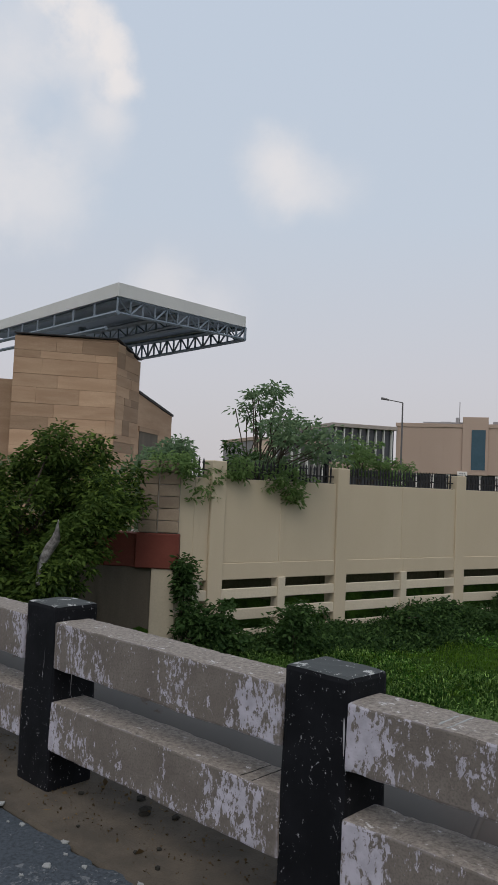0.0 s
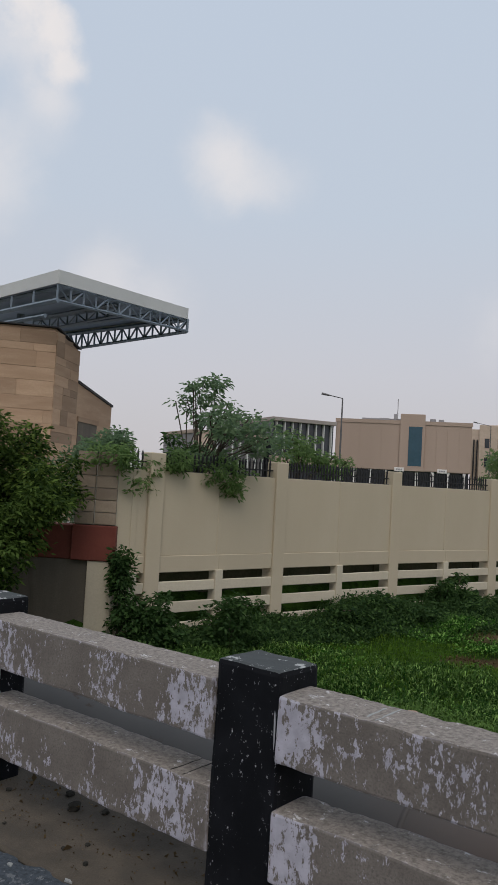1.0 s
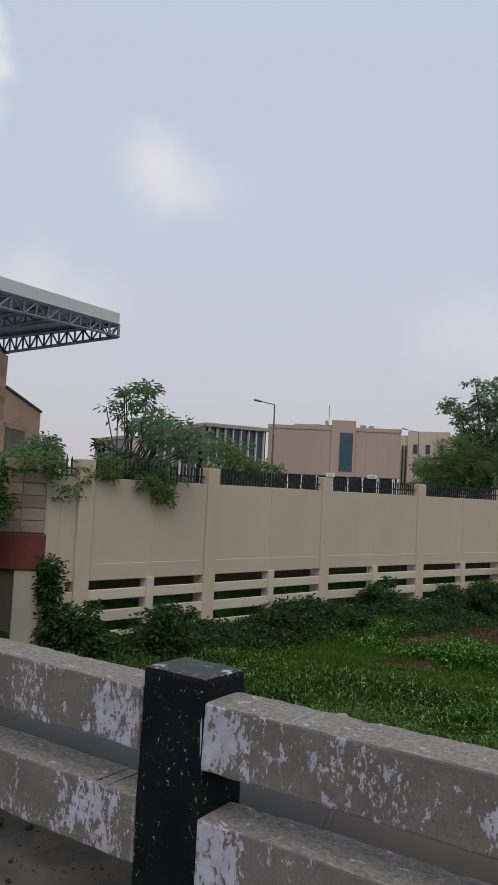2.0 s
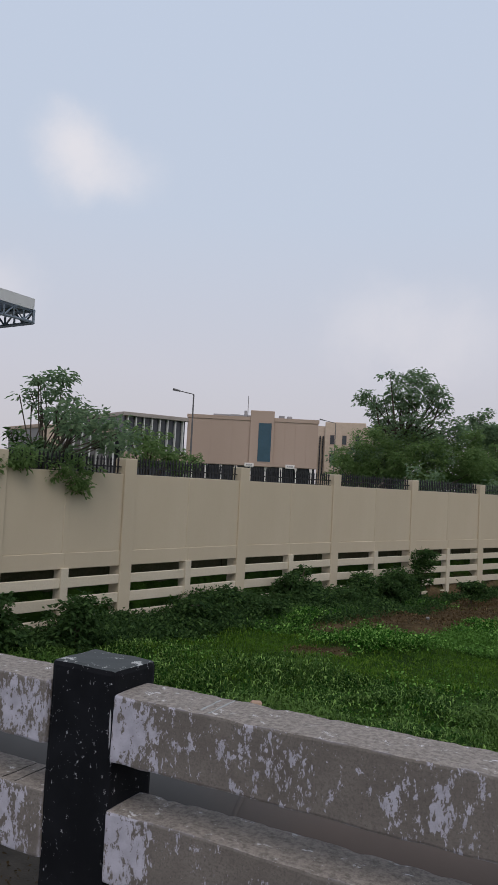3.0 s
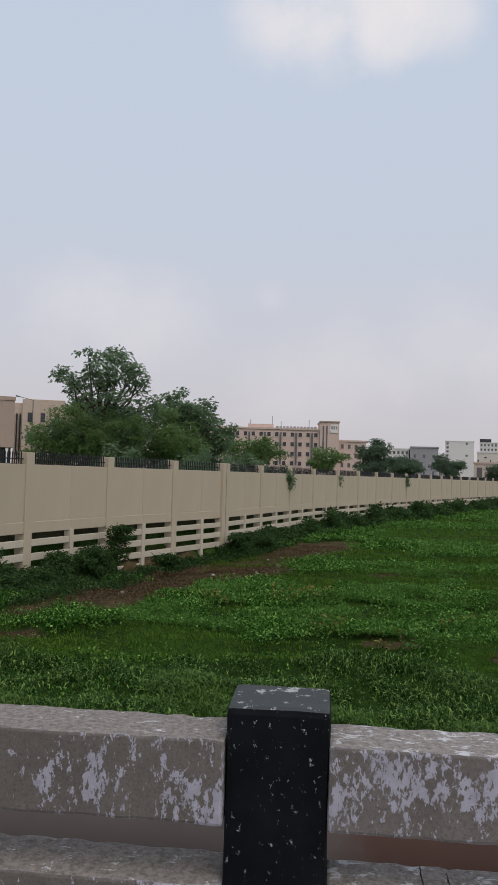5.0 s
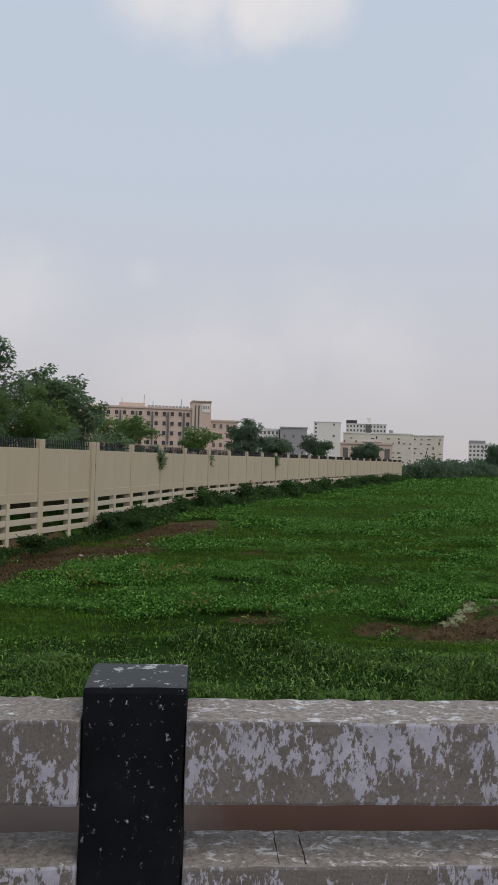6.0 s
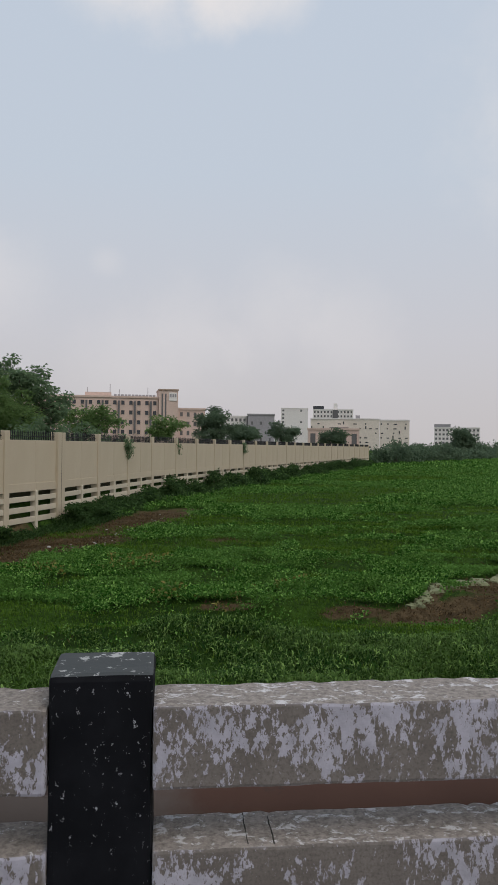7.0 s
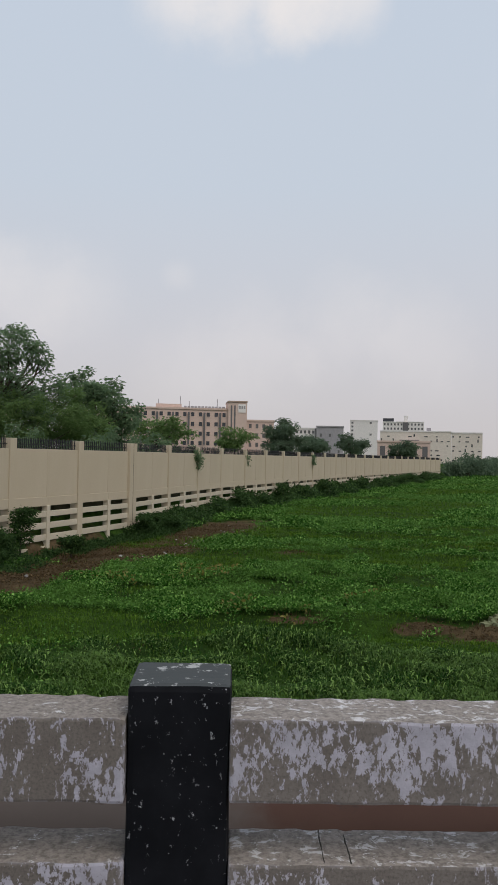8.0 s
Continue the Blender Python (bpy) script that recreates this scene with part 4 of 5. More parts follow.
# ---- street lamps ----
def street_lamp(x, y, z0, z1, ax, ay, az):
    lamp = thing("street_lamp", x, y, z0, "slim dark street lamp with one angled arm", "street lamp", "street lamps")
    bm = bmesh.new()
    bar(bm, (x, y, z0), (x, y, z1), 0.085, 8, 0.045)
    part("pole", bm, M_POLE, lamp)
    bm = bmesh.new()
    bar(bm, (x, y, z1), (x + ax, y + ay, z1 + az), 0.033, 6)
    part("arm", bm, M_POLE, lamp)
    d = Vector((ax, ay, az)).normalized()
    p = Vector((x + ax, y + ay, z1 + az))
    bm = bmesh.new()
    bar(bm, p, p + d * 0.5, 0.06, 6, 0.09)
    part("lamp_head", bm, M_POLE, lamp)


street_lamp(-26.55, 39.95, -0.1, 7.41, -0.75, -0.45, 0.17)
street_lamp(-32.87, 81.37, -0.1, 9.39, -1.3, -0.5, 0.3)


# ---- campus buildings ----
def facade(parent, a, b, z0, z1, depth, mat, name="wall"):
    """A block whose front runs from a to b (plan), going back by depth."""
    m, length = bay_frame(a, b)
    part(name, boxed(0, length, 0, depth, z0, z1, m=m), mat, parent)
    return m, length


def window(parent, m, x0, x1, z0, z1, glass, frame_mat, proud=0.04, sill=True, t=0.08):
    """A recessed-looking window: frame proud of the wall, pane inside."""
    bm = bmesh.new()
    for q in ((x0 - t, x1 + t, z1, z1 + t), (x0 - t, x1 + t, z0 - t, z0), (x0 - t, x0, z0, z1), (x1, x1 + t, z0, z1)):
        box(bm, q[0], q[1], -proud, 0.02, q[2], q[3], m)
    f = part("window", bm, frame_mat, parent)
    part("pane", boxed(x0, x1, -0.012, 0.02, z0, z1, m=m), glass, f)
    return f


def build_auditorium():
    b = thing("auditorium_building", -50, 96, 0, "pinkish beige windowless block with one tall teal window", "building")
    a, c = (-58.97, 90.45), (-42.43, 99.08)
    m, L = facade(b, a, c, 4.45, 10.95, 16, M_BEIGE)
    # panels of the cladding, a little proud of one another
    for x0, x1 in ((0.03, 3.4), (3.43, 6.4), (6.43, 8.9), (12.4, 13.9), (13.93, 15.4), (15.43, 17.0), (17.03, L - 0.03)):
        part("panel", boxed(x0, x1, -0.03, 0.0, 4.5, 10.9, m=m, bevel=0.008), M_BEIGE, b)
    part("bay", boxed(8.95, 12.35, -0.3, 5, 4.4, 12.35, m=m, bevel=0.03), M_BEIGE, b, "taller beige bay")
    mb = m @ Matrix.Translation((0, -0.3, 0))
    window(b, mb, 10.15, 12.0, 5.1, 10.6, M_TEAL, M_BEIGE)
    part("parapet", boxed(-0.1, L + 0.1, -0.12, 0.3, 10.9, 11.42, m=m), M_BEIGE, b)
    part("roof_block", boxed(4.0, 9.0, 1.5, 9.0, 11.1, 11.75, m=m), M_GREY, b)
    for x0, x1, h in ((3.6, 5.6, 0.35), (6.0, 7.4, 0.4), (13.0, 13.8, 0.5), (14.2, 14.9, 0.45), (8.0, 8.4, 1.0)):
        part("roof_unit", boxed(x0, x1, 0.6, 1.6, 11.1, 11.35 + h, m=m, bevel=0.04), M_GREY, b)
    bm = bmesh.new()
    bar(bm, m @ Vector((8.5, 1.5, 11.1)), m @ Vector((8.5, 1.5, 14.6)), 0.06, 6)
    part("mast", bm, M_GREY, b)
    part("undercroft", boxed(0.2, L - 0.2, 1.5, 15, 0, 4.44, m=m), M_GLASS, b, "dark recessed ground floor")
    for i in range(9):
        x = 0.8 + i * (L - 1.6) / 8
        part("column", boxed(x - 0.2, x + 0.2, 0.1, 0.5, 0, 4.44, m=m, bevel=0.02), M_WHITE, b)
    for x in (8.4, 14.2):
        part("roof_sign", boxed(x, x + 1.3, -0.45, -0.31, 4.3, 4.85, m=m, bevel=0.02), M_WHITE, b, "small white box sign")
        for j in range(3):
            part("mark", boxed(x + 0.25 + 0.3 * j, x + 0.45 + 0.3 * j, -0.47, -0.45, 4.48, 4.68, m=m), M_GREY, b)


def build_glazed():
    g = thing("glazed_building", -62, 86, 0, "long block with deep white fins over dark glass", "building")
    a, c = (-63.6, 81.6), (-59.1, 90.0)
    m, L = facade(g, a, c, 0, 10.4, 14, M_GLASS, "glass_wall")
    part("roof_slab", boxed(-0.3, L + 0.2, -0.7, 14, 10.2, 10.75, m=m, bevel=0.05), M_STONEGREY, g, "weathered grey roof slab")
    part("floor_band", boxed(-0.3, L, -0.9, 0, 4.4, 5.4, m=m, bevel=0.05), M_BEIGE, g)
    for i in range(8):
        x = 0.5 + i * (L - 1.0) / 7
        part("fin", boxed(x - 0.07, x + 0.07, -0.45, -0.003, 5.4, 10.2, m=m), M_SHEET, g)
    low = thing("low_glazed_wing", -66, 74, 0, "lower glazed wing with white fins and sand end wall", "building")
    m, L = facade(low, (-68.6, 71.3), (-64.0, 80.6), 0, 7.9, 12, M_HAZEGLASS, "glass_wall")
    part("roof_slab", boxed(-0.2, L + 0.1, -0.7, 12, 7.6, 8.1, m=m, bevel=0.05), M_BEIGE, low)
    part("end_wall", boxed(0.0, 2.6, -0.75, -0.02, 0, 7.58, m=m), M_BEIGE2, low)
    for i in range(7):
        x = 3.2 + i * (L - 3.6) / 6
        part("fin", boxed(x - 0.09, x + 0.09, -0.45, -0.003, 3.4, 7.6, m=m), M_SHEET, low)


def build_third():
    b = thing("sand_building", -46, 119, 0, "sand coloured block with narrow dark windows", "building")
    m, L = facade(b, (-50.2, 117.4), (-36.0, 122.0), 0, 12.2, 12, M_BEIGE2)
    part("stair_tower", boxed(1.3, 8.0, -0.5, 6, 0, 12.9, m=m, bevel=0.05), M_BEIGE2, b)
    for i, x in enumerate((0.4, 0.9)):
        part("fin", boxed(x, x + 0.2, -0.4, -0.003, 4, 10.5, m=m), M_IRON, b)
    for r in range(3):
        for x in (2.2, 4.2, 6.4, 9.4, 11.4):
            y = -0.5 if x < 8 else 0.0
            window(b, m @ Matrix.Translation((0, y, 0)), x, x + 0.7, 3.0 + r * 3.1, 4.5 + r * 3.1, M_GLASS, M_BEIGE)


def block(name, a, c, z1, depth, mat, label, rows, cols, zf=0.0, wsize=(0.5, 0.5), glass=None, skip=(), z_low=1.0, frame_mat=None, parapet=True):
    """A far building with a grid of windows; wsize: share of the bay and of the storey."""
    b = thing(name, *a, 0, label, "building")
    m, L = facade(b, a, c, -1.0, z1, depth, mat)
    if parapet:
        part("parapet", boxed(-0.3, L + 0.3, -0.35, depth + 0.3, z1, z1 + 0.7, m=m), mat, b)
    hs, ws = (z1 - z_low) / rows, L / cols
    for r in range(rows):
        for k in range(cols):
            if (r, k) in skip:
                continue
            x, z = (k + 0.5) * ws, z_low + (r + 0.5) * hs
            window(b, m, x - ws * wsize[0] / 2, x + ws * wsize[0] / 2, z - hs * wsize[1] / 2, z + hs * wsize[1] / 2, glass or M_HAZEGLASS, frame_mat or mat, 0.12, t=0.15)
    return b, m, L


def build_far():
    h, m, L = block("hospital_building", (-45.0, 294.0), (-2.6, 297.6), 19.6, 18, M_PALE, "long five storey sand coloured block with windows", 5, 14, wsize=(0.42, 0.42), frame_mat=M_PALE, glass=M_GLASS)
    block("hospital_wing", (-66.0, 300.0), (-45.2, 301.0), 18.0, 16, M_PALE, "lower sand coloured wing with small windows", 5, 7, wsize=(0.42, 0.42), frame_mat=M_PALE, glass=M_GLASS)
    for k in range(0, 14, 2):
        x = (k + 1) * L / 14
        part("pilaster", boxed(x - 0.35, x + 0.35, -0.6, -0.003, 6, 18.5, m=m), M_HAZEGLASS, h, "dark vertical strip")
    for i in range(12):
        x = L - 17 + i * 1.35
        part("roof_tank", boxed(x, x + 1.0, 2, 3, 20.3, 21.1, m=m, bevel=0.1), M_GREY, h)
    part("upper_floor", boxed(L - 28, L - 18, 3, 12, 20.3, 21.8, m=m), M_PALE, h)
    for x, z in ((L - 27, 23.6), (L - 18.5, 25.0), (L - 15, 23.0), (L - 4, 24.0)):
        bm = bmesh.new()
        bar(bm, m @ Vector((x, 3.5, 20.3)), m @ Vector((x, 3.5, z)), 0.12, 5)
        part("antenna", bm, M_GREY, h)
    t = thing("hospital_tower", 1, 297, 0, "tall sand coloured stair tower with dark stripes and blank sign", "building")
    m, L = facade(t, (-2.5, 296.5), (4.8, 297.0), -1, 22.8, 16, M_PALE)
    part("coping", boxed(-0.2, L + 0.2, -0.3, 16, 22.8, 23.3, m=m), M_BEIGE, t)
    for x in (1.0, 2.3):
        part("stripe", boxed(x, x + 0.55, -0.12, -0.003, 8, 21.5, m=m), M_HAZEGLASS, t)
    part("sign_board", boxed(3.9, 6.8, -0.2, -0.003, 18.8, 22.0, m=m), M_WHITE, t, "white sign with dark bars")
    for j in range(3):
        part("sign_bar", boxed(4.2 + j * 0.9, 4.8 + j * 0.9, -0.26, -0.2, 20.2, 21.4, m=m), M_GREY, t)
    block("annex_building", (4.9, 300.0), (15.5, 301.0), 15.6, 14, M_PALE, "sand coloured annex with small windows", 4, 4, wsize=(0.4, 0.45), frame_mat=M_PALE)
    block("grey_block", (33.0, 418.0), (44.0, 416.0), 17.5, 15, M_WHITE, "pale block with dark window rows", 5, 5, wsize=(0.55, 0.5))
    block("grey_tower", (44.2, 412.0), (58.5, 410.0), 18.5, 15, M_GREY, "plain grey rendered block with few small windows", 2, 3, wsize=(0.2, 0.2))
    block("white_tower", (119.0, 790.0), (146.5, 785.0), 41.0, 25, M_WHITE, "pale high block far away with one dark column of windows", 10, 6, wsize=(0.45, 0.5), glass=M_HAZEGLASS, skip=[(r, k) for r in range(10) for k in range(1, 6) if k != 4 or r % 3])
    t2, m, L = block("white_tower", (152.0, 785.0), (192.0, 776.0), 40.0, 25, M_WHITE, "white block with rows of dark windows and a dark roof sign", 9, 12, wsize=(0.5, 0.5), glass=M_HAZEGLASS)
    part("roof_sign", boxed(0, 11, 0.5, 2, 40.7, 44.0, m=m), M_GLASS, t2, "dark roof sign without readable letters")
    part("dark_bay", boxed(20, 25.5, -0.6, -0.003, 14, 40, m=m), M_HAZEGLASS, t2, "dark glazed stair bay")
    part("stair_head", boxed(21, 25, 4, 12, 40.7, 47, m=m), M_WHITE, t2)
    r_slot = random.Random(44)
    for a, c, z1, label in (((84.0, 440.0), (122.5, 430.7), 17.8, "cream office with scattered dark window slots"), ((122.6, 430.5), (138.7, 425.8), 17.2, "cream office wing with scattered dark window slots")):
        g = thing("white_office", *a, 0, label, "building")
        m, L = facade(g, a, c, -1.0, z1, 20, M_CREAM)
        part("parapet", boxed(-0.2, L + 0.2, -0.25, 20, z1, z1 + 0.6, m=m), M_WHITE, g, "white roof edge")
        cols = int(L / 2.9)
        for row in range(6):
            for k in range(cols):
                if r_slot.random() < 0.42:
                    continue
                x, z = (k + r_slot.uniform(0.1, 0.35)) * L / cols, 1.6 + row * 2.65
                w, h = r_slot.choice(((1.9, 0.6), (0.7, 1.7), (0.8, 0.8), (1.4, 0.6)))
                window(g, m, x, x + w, z, z + h, M_GLASS, M_CREAM, 0.1, t=0.1)
        if L > 20:
            part("grey_corner", boxed(11, 22, -3.0, -0.003, 3, 13.2, m=m), M_TAUPE, g, "taupe projecting block")
            part("roof_unit", boxed(26, 28.5, 6, 9, z1, z1 + 2.6, m=m), M_GREY, g)
    block("low_pavilion", (62.0, 330.0), (84.0, 326.0), 9.2, 12, M_PALE, "low sand coloured pavilion", 1, 5, wsize=(0.5, 0.6))
    wb, m, L = block("white_block", (236.0, 657.0), (272.0, 643.0), 19.5, 25, M_WHITE, "white block with even rows of windows", 5, 12, wsize=(0.55, 0.5), glass=M_HAZEGLASS)
    part("roof_sign", boxed(0, 14, 0, 1.5, 20.3, 23.0, m=m), M_GREY, wb, "dark roof sign without readable letters")


build_auditorium()
build_glazed()
build_third()
build_far()


# ---- trees and shrubs ----
tree("roadside_bush", -10.8, 3.6, -1.0, [(-10.9, 3.9, 1.25, 1.1, 1.1, 1.1), (-10.25, 4.5, 1.55, 0.85, 0.9, 0.95), (-10.0, 5.2, 1.5, 0.5, 0.5, 0.5), (-11.3, 2.6, 1.2, 1.2, 1.2, 1.2), (-10.4, 3.3, 0.45, 0.9, 0.9, 0.8), (-10.9, 2.0, 0.3, 1.1, 1.0, 1.0), (-10.0, 3.0, -0.2, 0.8, 0.8, 0.6), (-9.23, 4.00, 0.94, 0.5, 0.5, 0.4), (-9.1, 4.25, 1.2, 0.35, 0.35, 0.3), (-9.27, 3.59, 0.52, 0.5, 0.5, 0.5)],
     "large dense green roadside bush with drooping leaf sprays", 5200, 11, 0.10, 0.105, L_BUSH, 0.09, 21, 24, "bush", 0.1, tuft=True, aspect=0.36)
tree("dark_shrub", -12.2, 5.0, -1.0, [(-12.3, 5.2, 0.4, 1.0, 0.9, 1.0), (-13.2, 4.6, 0.8, 1.2, 0.9, 1.2), (-11.5, 6.5, 1.2, 0.8, 0.7, 0.8), (-12.6, 6.4, 1.2, 0.9, 0.8, 0.9)], "dark shrub in the shade behind the bush", 380, 26, 0.12, 0.10, L_TREE, 0.06, 41, 10, "shrub", 0.1)
tree("wall_tree", -10.5, 9.0, -0.2, [(-10.45, 8.9, 3.42, 0.55, 0.60, 0.40), (-10.1, 9.3, 2.8, 0.6, 0.7, 0.45), (-9.75, 10.1, 2.6, 0.5, 0.65, 0.4), (-10.2, 8.9, 2.15, 0.5, 0.9, 0.30), (-9.03, 7.79, 2.78, 0.4, 0.45, 0.35), (-8.65, 8.37, 2.62, 0.35, 0.4, 0.3)],
     "sparse young tree with feathery leaves over the wall", 330, 9, 0.07, 0.135, L_TREE, 0.042, 22, 45, "tree", 0.15, tuft=True, aspect=0.38)
tree("hanging_creeper", -9.75, 8.5, 1.8, [(-9.25, 8.55, 1.9, 0.22, 0.75, 0.30), (-9.5, 7.35, 2.05, 0.25, 0.5, 0.25), (-9.15, 8.4, 1.55, 0.10, 0.35, 0.25), (-9.55, 6.6, 1.75, 0.12, 0.35, 0.35), (-9.75, 6.0, 2.05, 0.35, 0.4, 0.28)],
     "light green creeper hanging over the wall top", 300, 9, 0.07, 0.105, L_LIGHT, 0.02, 23, 3, "creeper", -0.25, tuft=True, aspect=0.36)
tree("round_shrub", -11.1, 6.9, 0.0, [(-11.05, 6.95, 2.05, 0.66, 0.66, 0.62)], "rounded dark green shrub behind the corner pillar", 620, 11, 0.08, 0.11, L_TREE, 0.05, 24, 10, "shrub", 0.1, tuft=True)
tree("dark_shrub", -10.73, 8.8, 0.0, [(-10.73, 8.75, 2.23, 0.45, 0.5, 0.38), (-10.73, 8.9, 1.6, 0.5, 0.6, 0.5)], "dark green shrub behind the wall spikes under a young tree", 260, 10, 0.08, 0.11, L_CREEP, 0.03, 43, 10, "shrub", 0.1, tuft=True)
tree("light_shrub", -10.4, 12.3, 0.0, [(-10.4, 12.2, 2.5, 0.45, 1.1, 0.45), (-10.2, 13.6, 2.2, 0.4, 0.7, 0.3)], "light green shrub showing above the wall spikes", 260, 9, 0.08, 0.12, L_LIGHT, 0.05, 25, 14, "shrub", 0.1, tuft=True, aspect=0.36)
tree("campus_tree", -11.6, 35.6, 0.0, [(-11.0, 36.0, 7.1, 1.7, 1.6, 1.15), (-12.8, 35.5, 6.3, 1.0, 1.0, 0.6), (-9.6, 36.1, 6.4, 0.8, 0.9, 0.9), (-11.5, 35.7, 5.0, 2.2, 2.0, 1.2), (-12.9, 34.2, 3.1, 1.7, 1.6, 1.2), (-9.9, 36.4, 4.0, 1.7, 1.7, 1.5), (-11.2, 35.4, 3.0, 2.2, 1.6, 1.3)],
     "tall broad green tree with feathery top behind the wall", 1500, 9, 0.16, 0.22, L_TREE, 0.17, 26, 60, tuft=True)
tree("pale_campus_tree", -11.4, 33.9, 0.0, [(-13.3, 33.3, 2.6, 1.2, 1.1, 1.1), (-11.8, 33.9, 3.2, 1.6, 1.2, 1.35), (-9.7, 34.5, 3.3, 1.7, 1.2, 1.5), (-8.4, 36.8, 3.5, 1.5, 1.2, 1.5), (-7.2, 38.0, 3.0, 1.4, 1.2, 1.4), (-8.7, 38.6, 4.3, 1.1, 1.0, 1.1), (-9.5, 37.4, 2.1, 1.3, 1.0, 1.1), (-8.9, 38.6, 2.8, 1.2, 1.0, 1.0), (-12.2, 34.0, 4.2, 1.2, 1.1, 0.9)], "light green leafy trees just behind the wall", 3000, 10, 0.16, 0.17, L_LIGHT, 0.1, 42, 24, tuft=True, aspect=0.36)
tree("campus_tree", -7.4, 42.0, 0.0, [(-8.1, 41.9, 5.1, 1.7, 1.7, 1.35), (-6.7, 42.2, 4.2, 1.35, 1.5, 1.5), (-7.6, 41.8, 2.9, 2.2, 1.7, 1.3)],
     "dark leafy round tree behind the wall", 1000, 9, 0.18, 0.24, L_TREE, 0.16, 27, 30, tuft=True, aspect=0.5)
tree("pale_campus_tree", -5.8, 57.3, 0.0, [(-6.3, 57.3, 3.6, 1.7, 1.6, 1.5), (-4.6, 57.5, 3.5, 1.5, 1.4, 1.2)], "pale green airy tree behind the wall", 300, 8, 0.26, 0.30, L_LIGHT, 0.12, 28, 26, tuft=True)
tree("pale_campus_tree", 0.2, 107.6, 0.0, [(0.2, 107.6, 4.4, 3.0, 2.4, 1.5)], "pale green spreading tree far behind the wall", 190, 9, 0.4, 0.5, L_LIGHT, 0.18, 29, 22, tuft=True)
tree("far_tree", 9.0, 137.3, 0.0, [(8.8, 137.3, 6.2, 3.3, 3.0, 2.9), (9.2, 137.3, 3.5, 3.8, 3.0, 2.4)], "dark rounded tree far behind the wall", 700, 10, 0.4, 0.5, L_FAR, 0.3, 30, 14, tuft=True)
tree("far_tree", 17.3, 156.7, 0.0, [(17.0, 156.7, 4.4, 3.8, 3.0, 2.2)], "green tree far behind the wall", 400, 10, 0.45, 0.5, L_FAR, 0.25, 31, 12, tuft=True)
tree("far_tree", 25.7, 165.7, 0.0, [(25.7, 165.7, 4.6, 3.3, 3.0, 2.5)], "dark green tree far behind the wall", 400, 10, 0.45, 0.5, L_FAR, 0.25, 32, 12, tuft=True)
tree("far_tree", 38.8, 173.4, 0.0, [(38.5, 173.4, 3.8, 4.5, 3.0, 2.2)], "light green tree beside the wall end", 420, 10, 0.45, 0.5, L_FAR, 0.25, 33, 12, tuft=True)
tree("far_tree", 85.2, 211.4, -1.0, [(85.2, 211.4, 3.3, 3.3, 3.0, 3.2), (84.0, 211.0, 0.6, 4.2, 3.0, 1.6)], "dark rounded tree on the far edge of the marsh", 320, 24, 0.7, 0.8, L_FAR, 0.3, 34, 12)
for i, k in enumerate((5, 6, 7, 8, 9)):
    hx, hy = WALL[k]
    tree("hedge_shrub", hx - 2.0, hy + 0.6, 0.0, [(hx - 2.1, hy - 0.6, 1.4, 0.9, 1.6, 1.4), (hx - 1.7, hy + 1.6, 1.25, 0.8, 1.5, 1.3)], "dark green hedge shrub close behind the wall spikes", 330, 10, 0.12, 0.15, L_TREE, 0.04, 170 + i, 8, "shrub", tuft=True)
rng_h = np.random.default_rng(9)
for i in range(17):
    f = i / 16
    hx, hy = 37.0 + 66 * f + rng_h.uniform(-2, 2), 124.0 + 96 * f + rng_h.uniform(-3, 3)
    hh = rng_h.uniform(0.9, 1.7) * (1.7 if i in (2, 3) else 1.15 if i < 7 else 0.85)
    tree("far_shrub", hx, hy, -1.1, [(hx, hy, hh * 0.5 - 0.4, 4.2, 2.6, hh * 1.1), (hx - 2.5, hy, hh * 0.3 - 0.6, 3.0, 2.2, hh * 0.8)],
         "dark green shrubs along the far edge of the marsh", 110, 20, 0.45, 0.55, L_FAR, 0.1, 60 + i, 5, "shrub")
for i, (hx, hy, hz, r) in enumerate(((150, 330, 4, 9), (120, 300, 3, 8), (185, 360, 4, 10), (225, 420, 5, 12), (165, 420, 5, 10))):
    tree("far_tree", hx, hy, -1.0, [(hx, hy, hz * 0.4, r, 5, hz), (hx + r, hy + 3, hz * 0.2, r * 0.8, 5, hz * 0.8)], "hazy line of trees beyond the marsh", 180, 20, 0.9, 1.2, L_FAR, 0.3, 90 + i, 8)

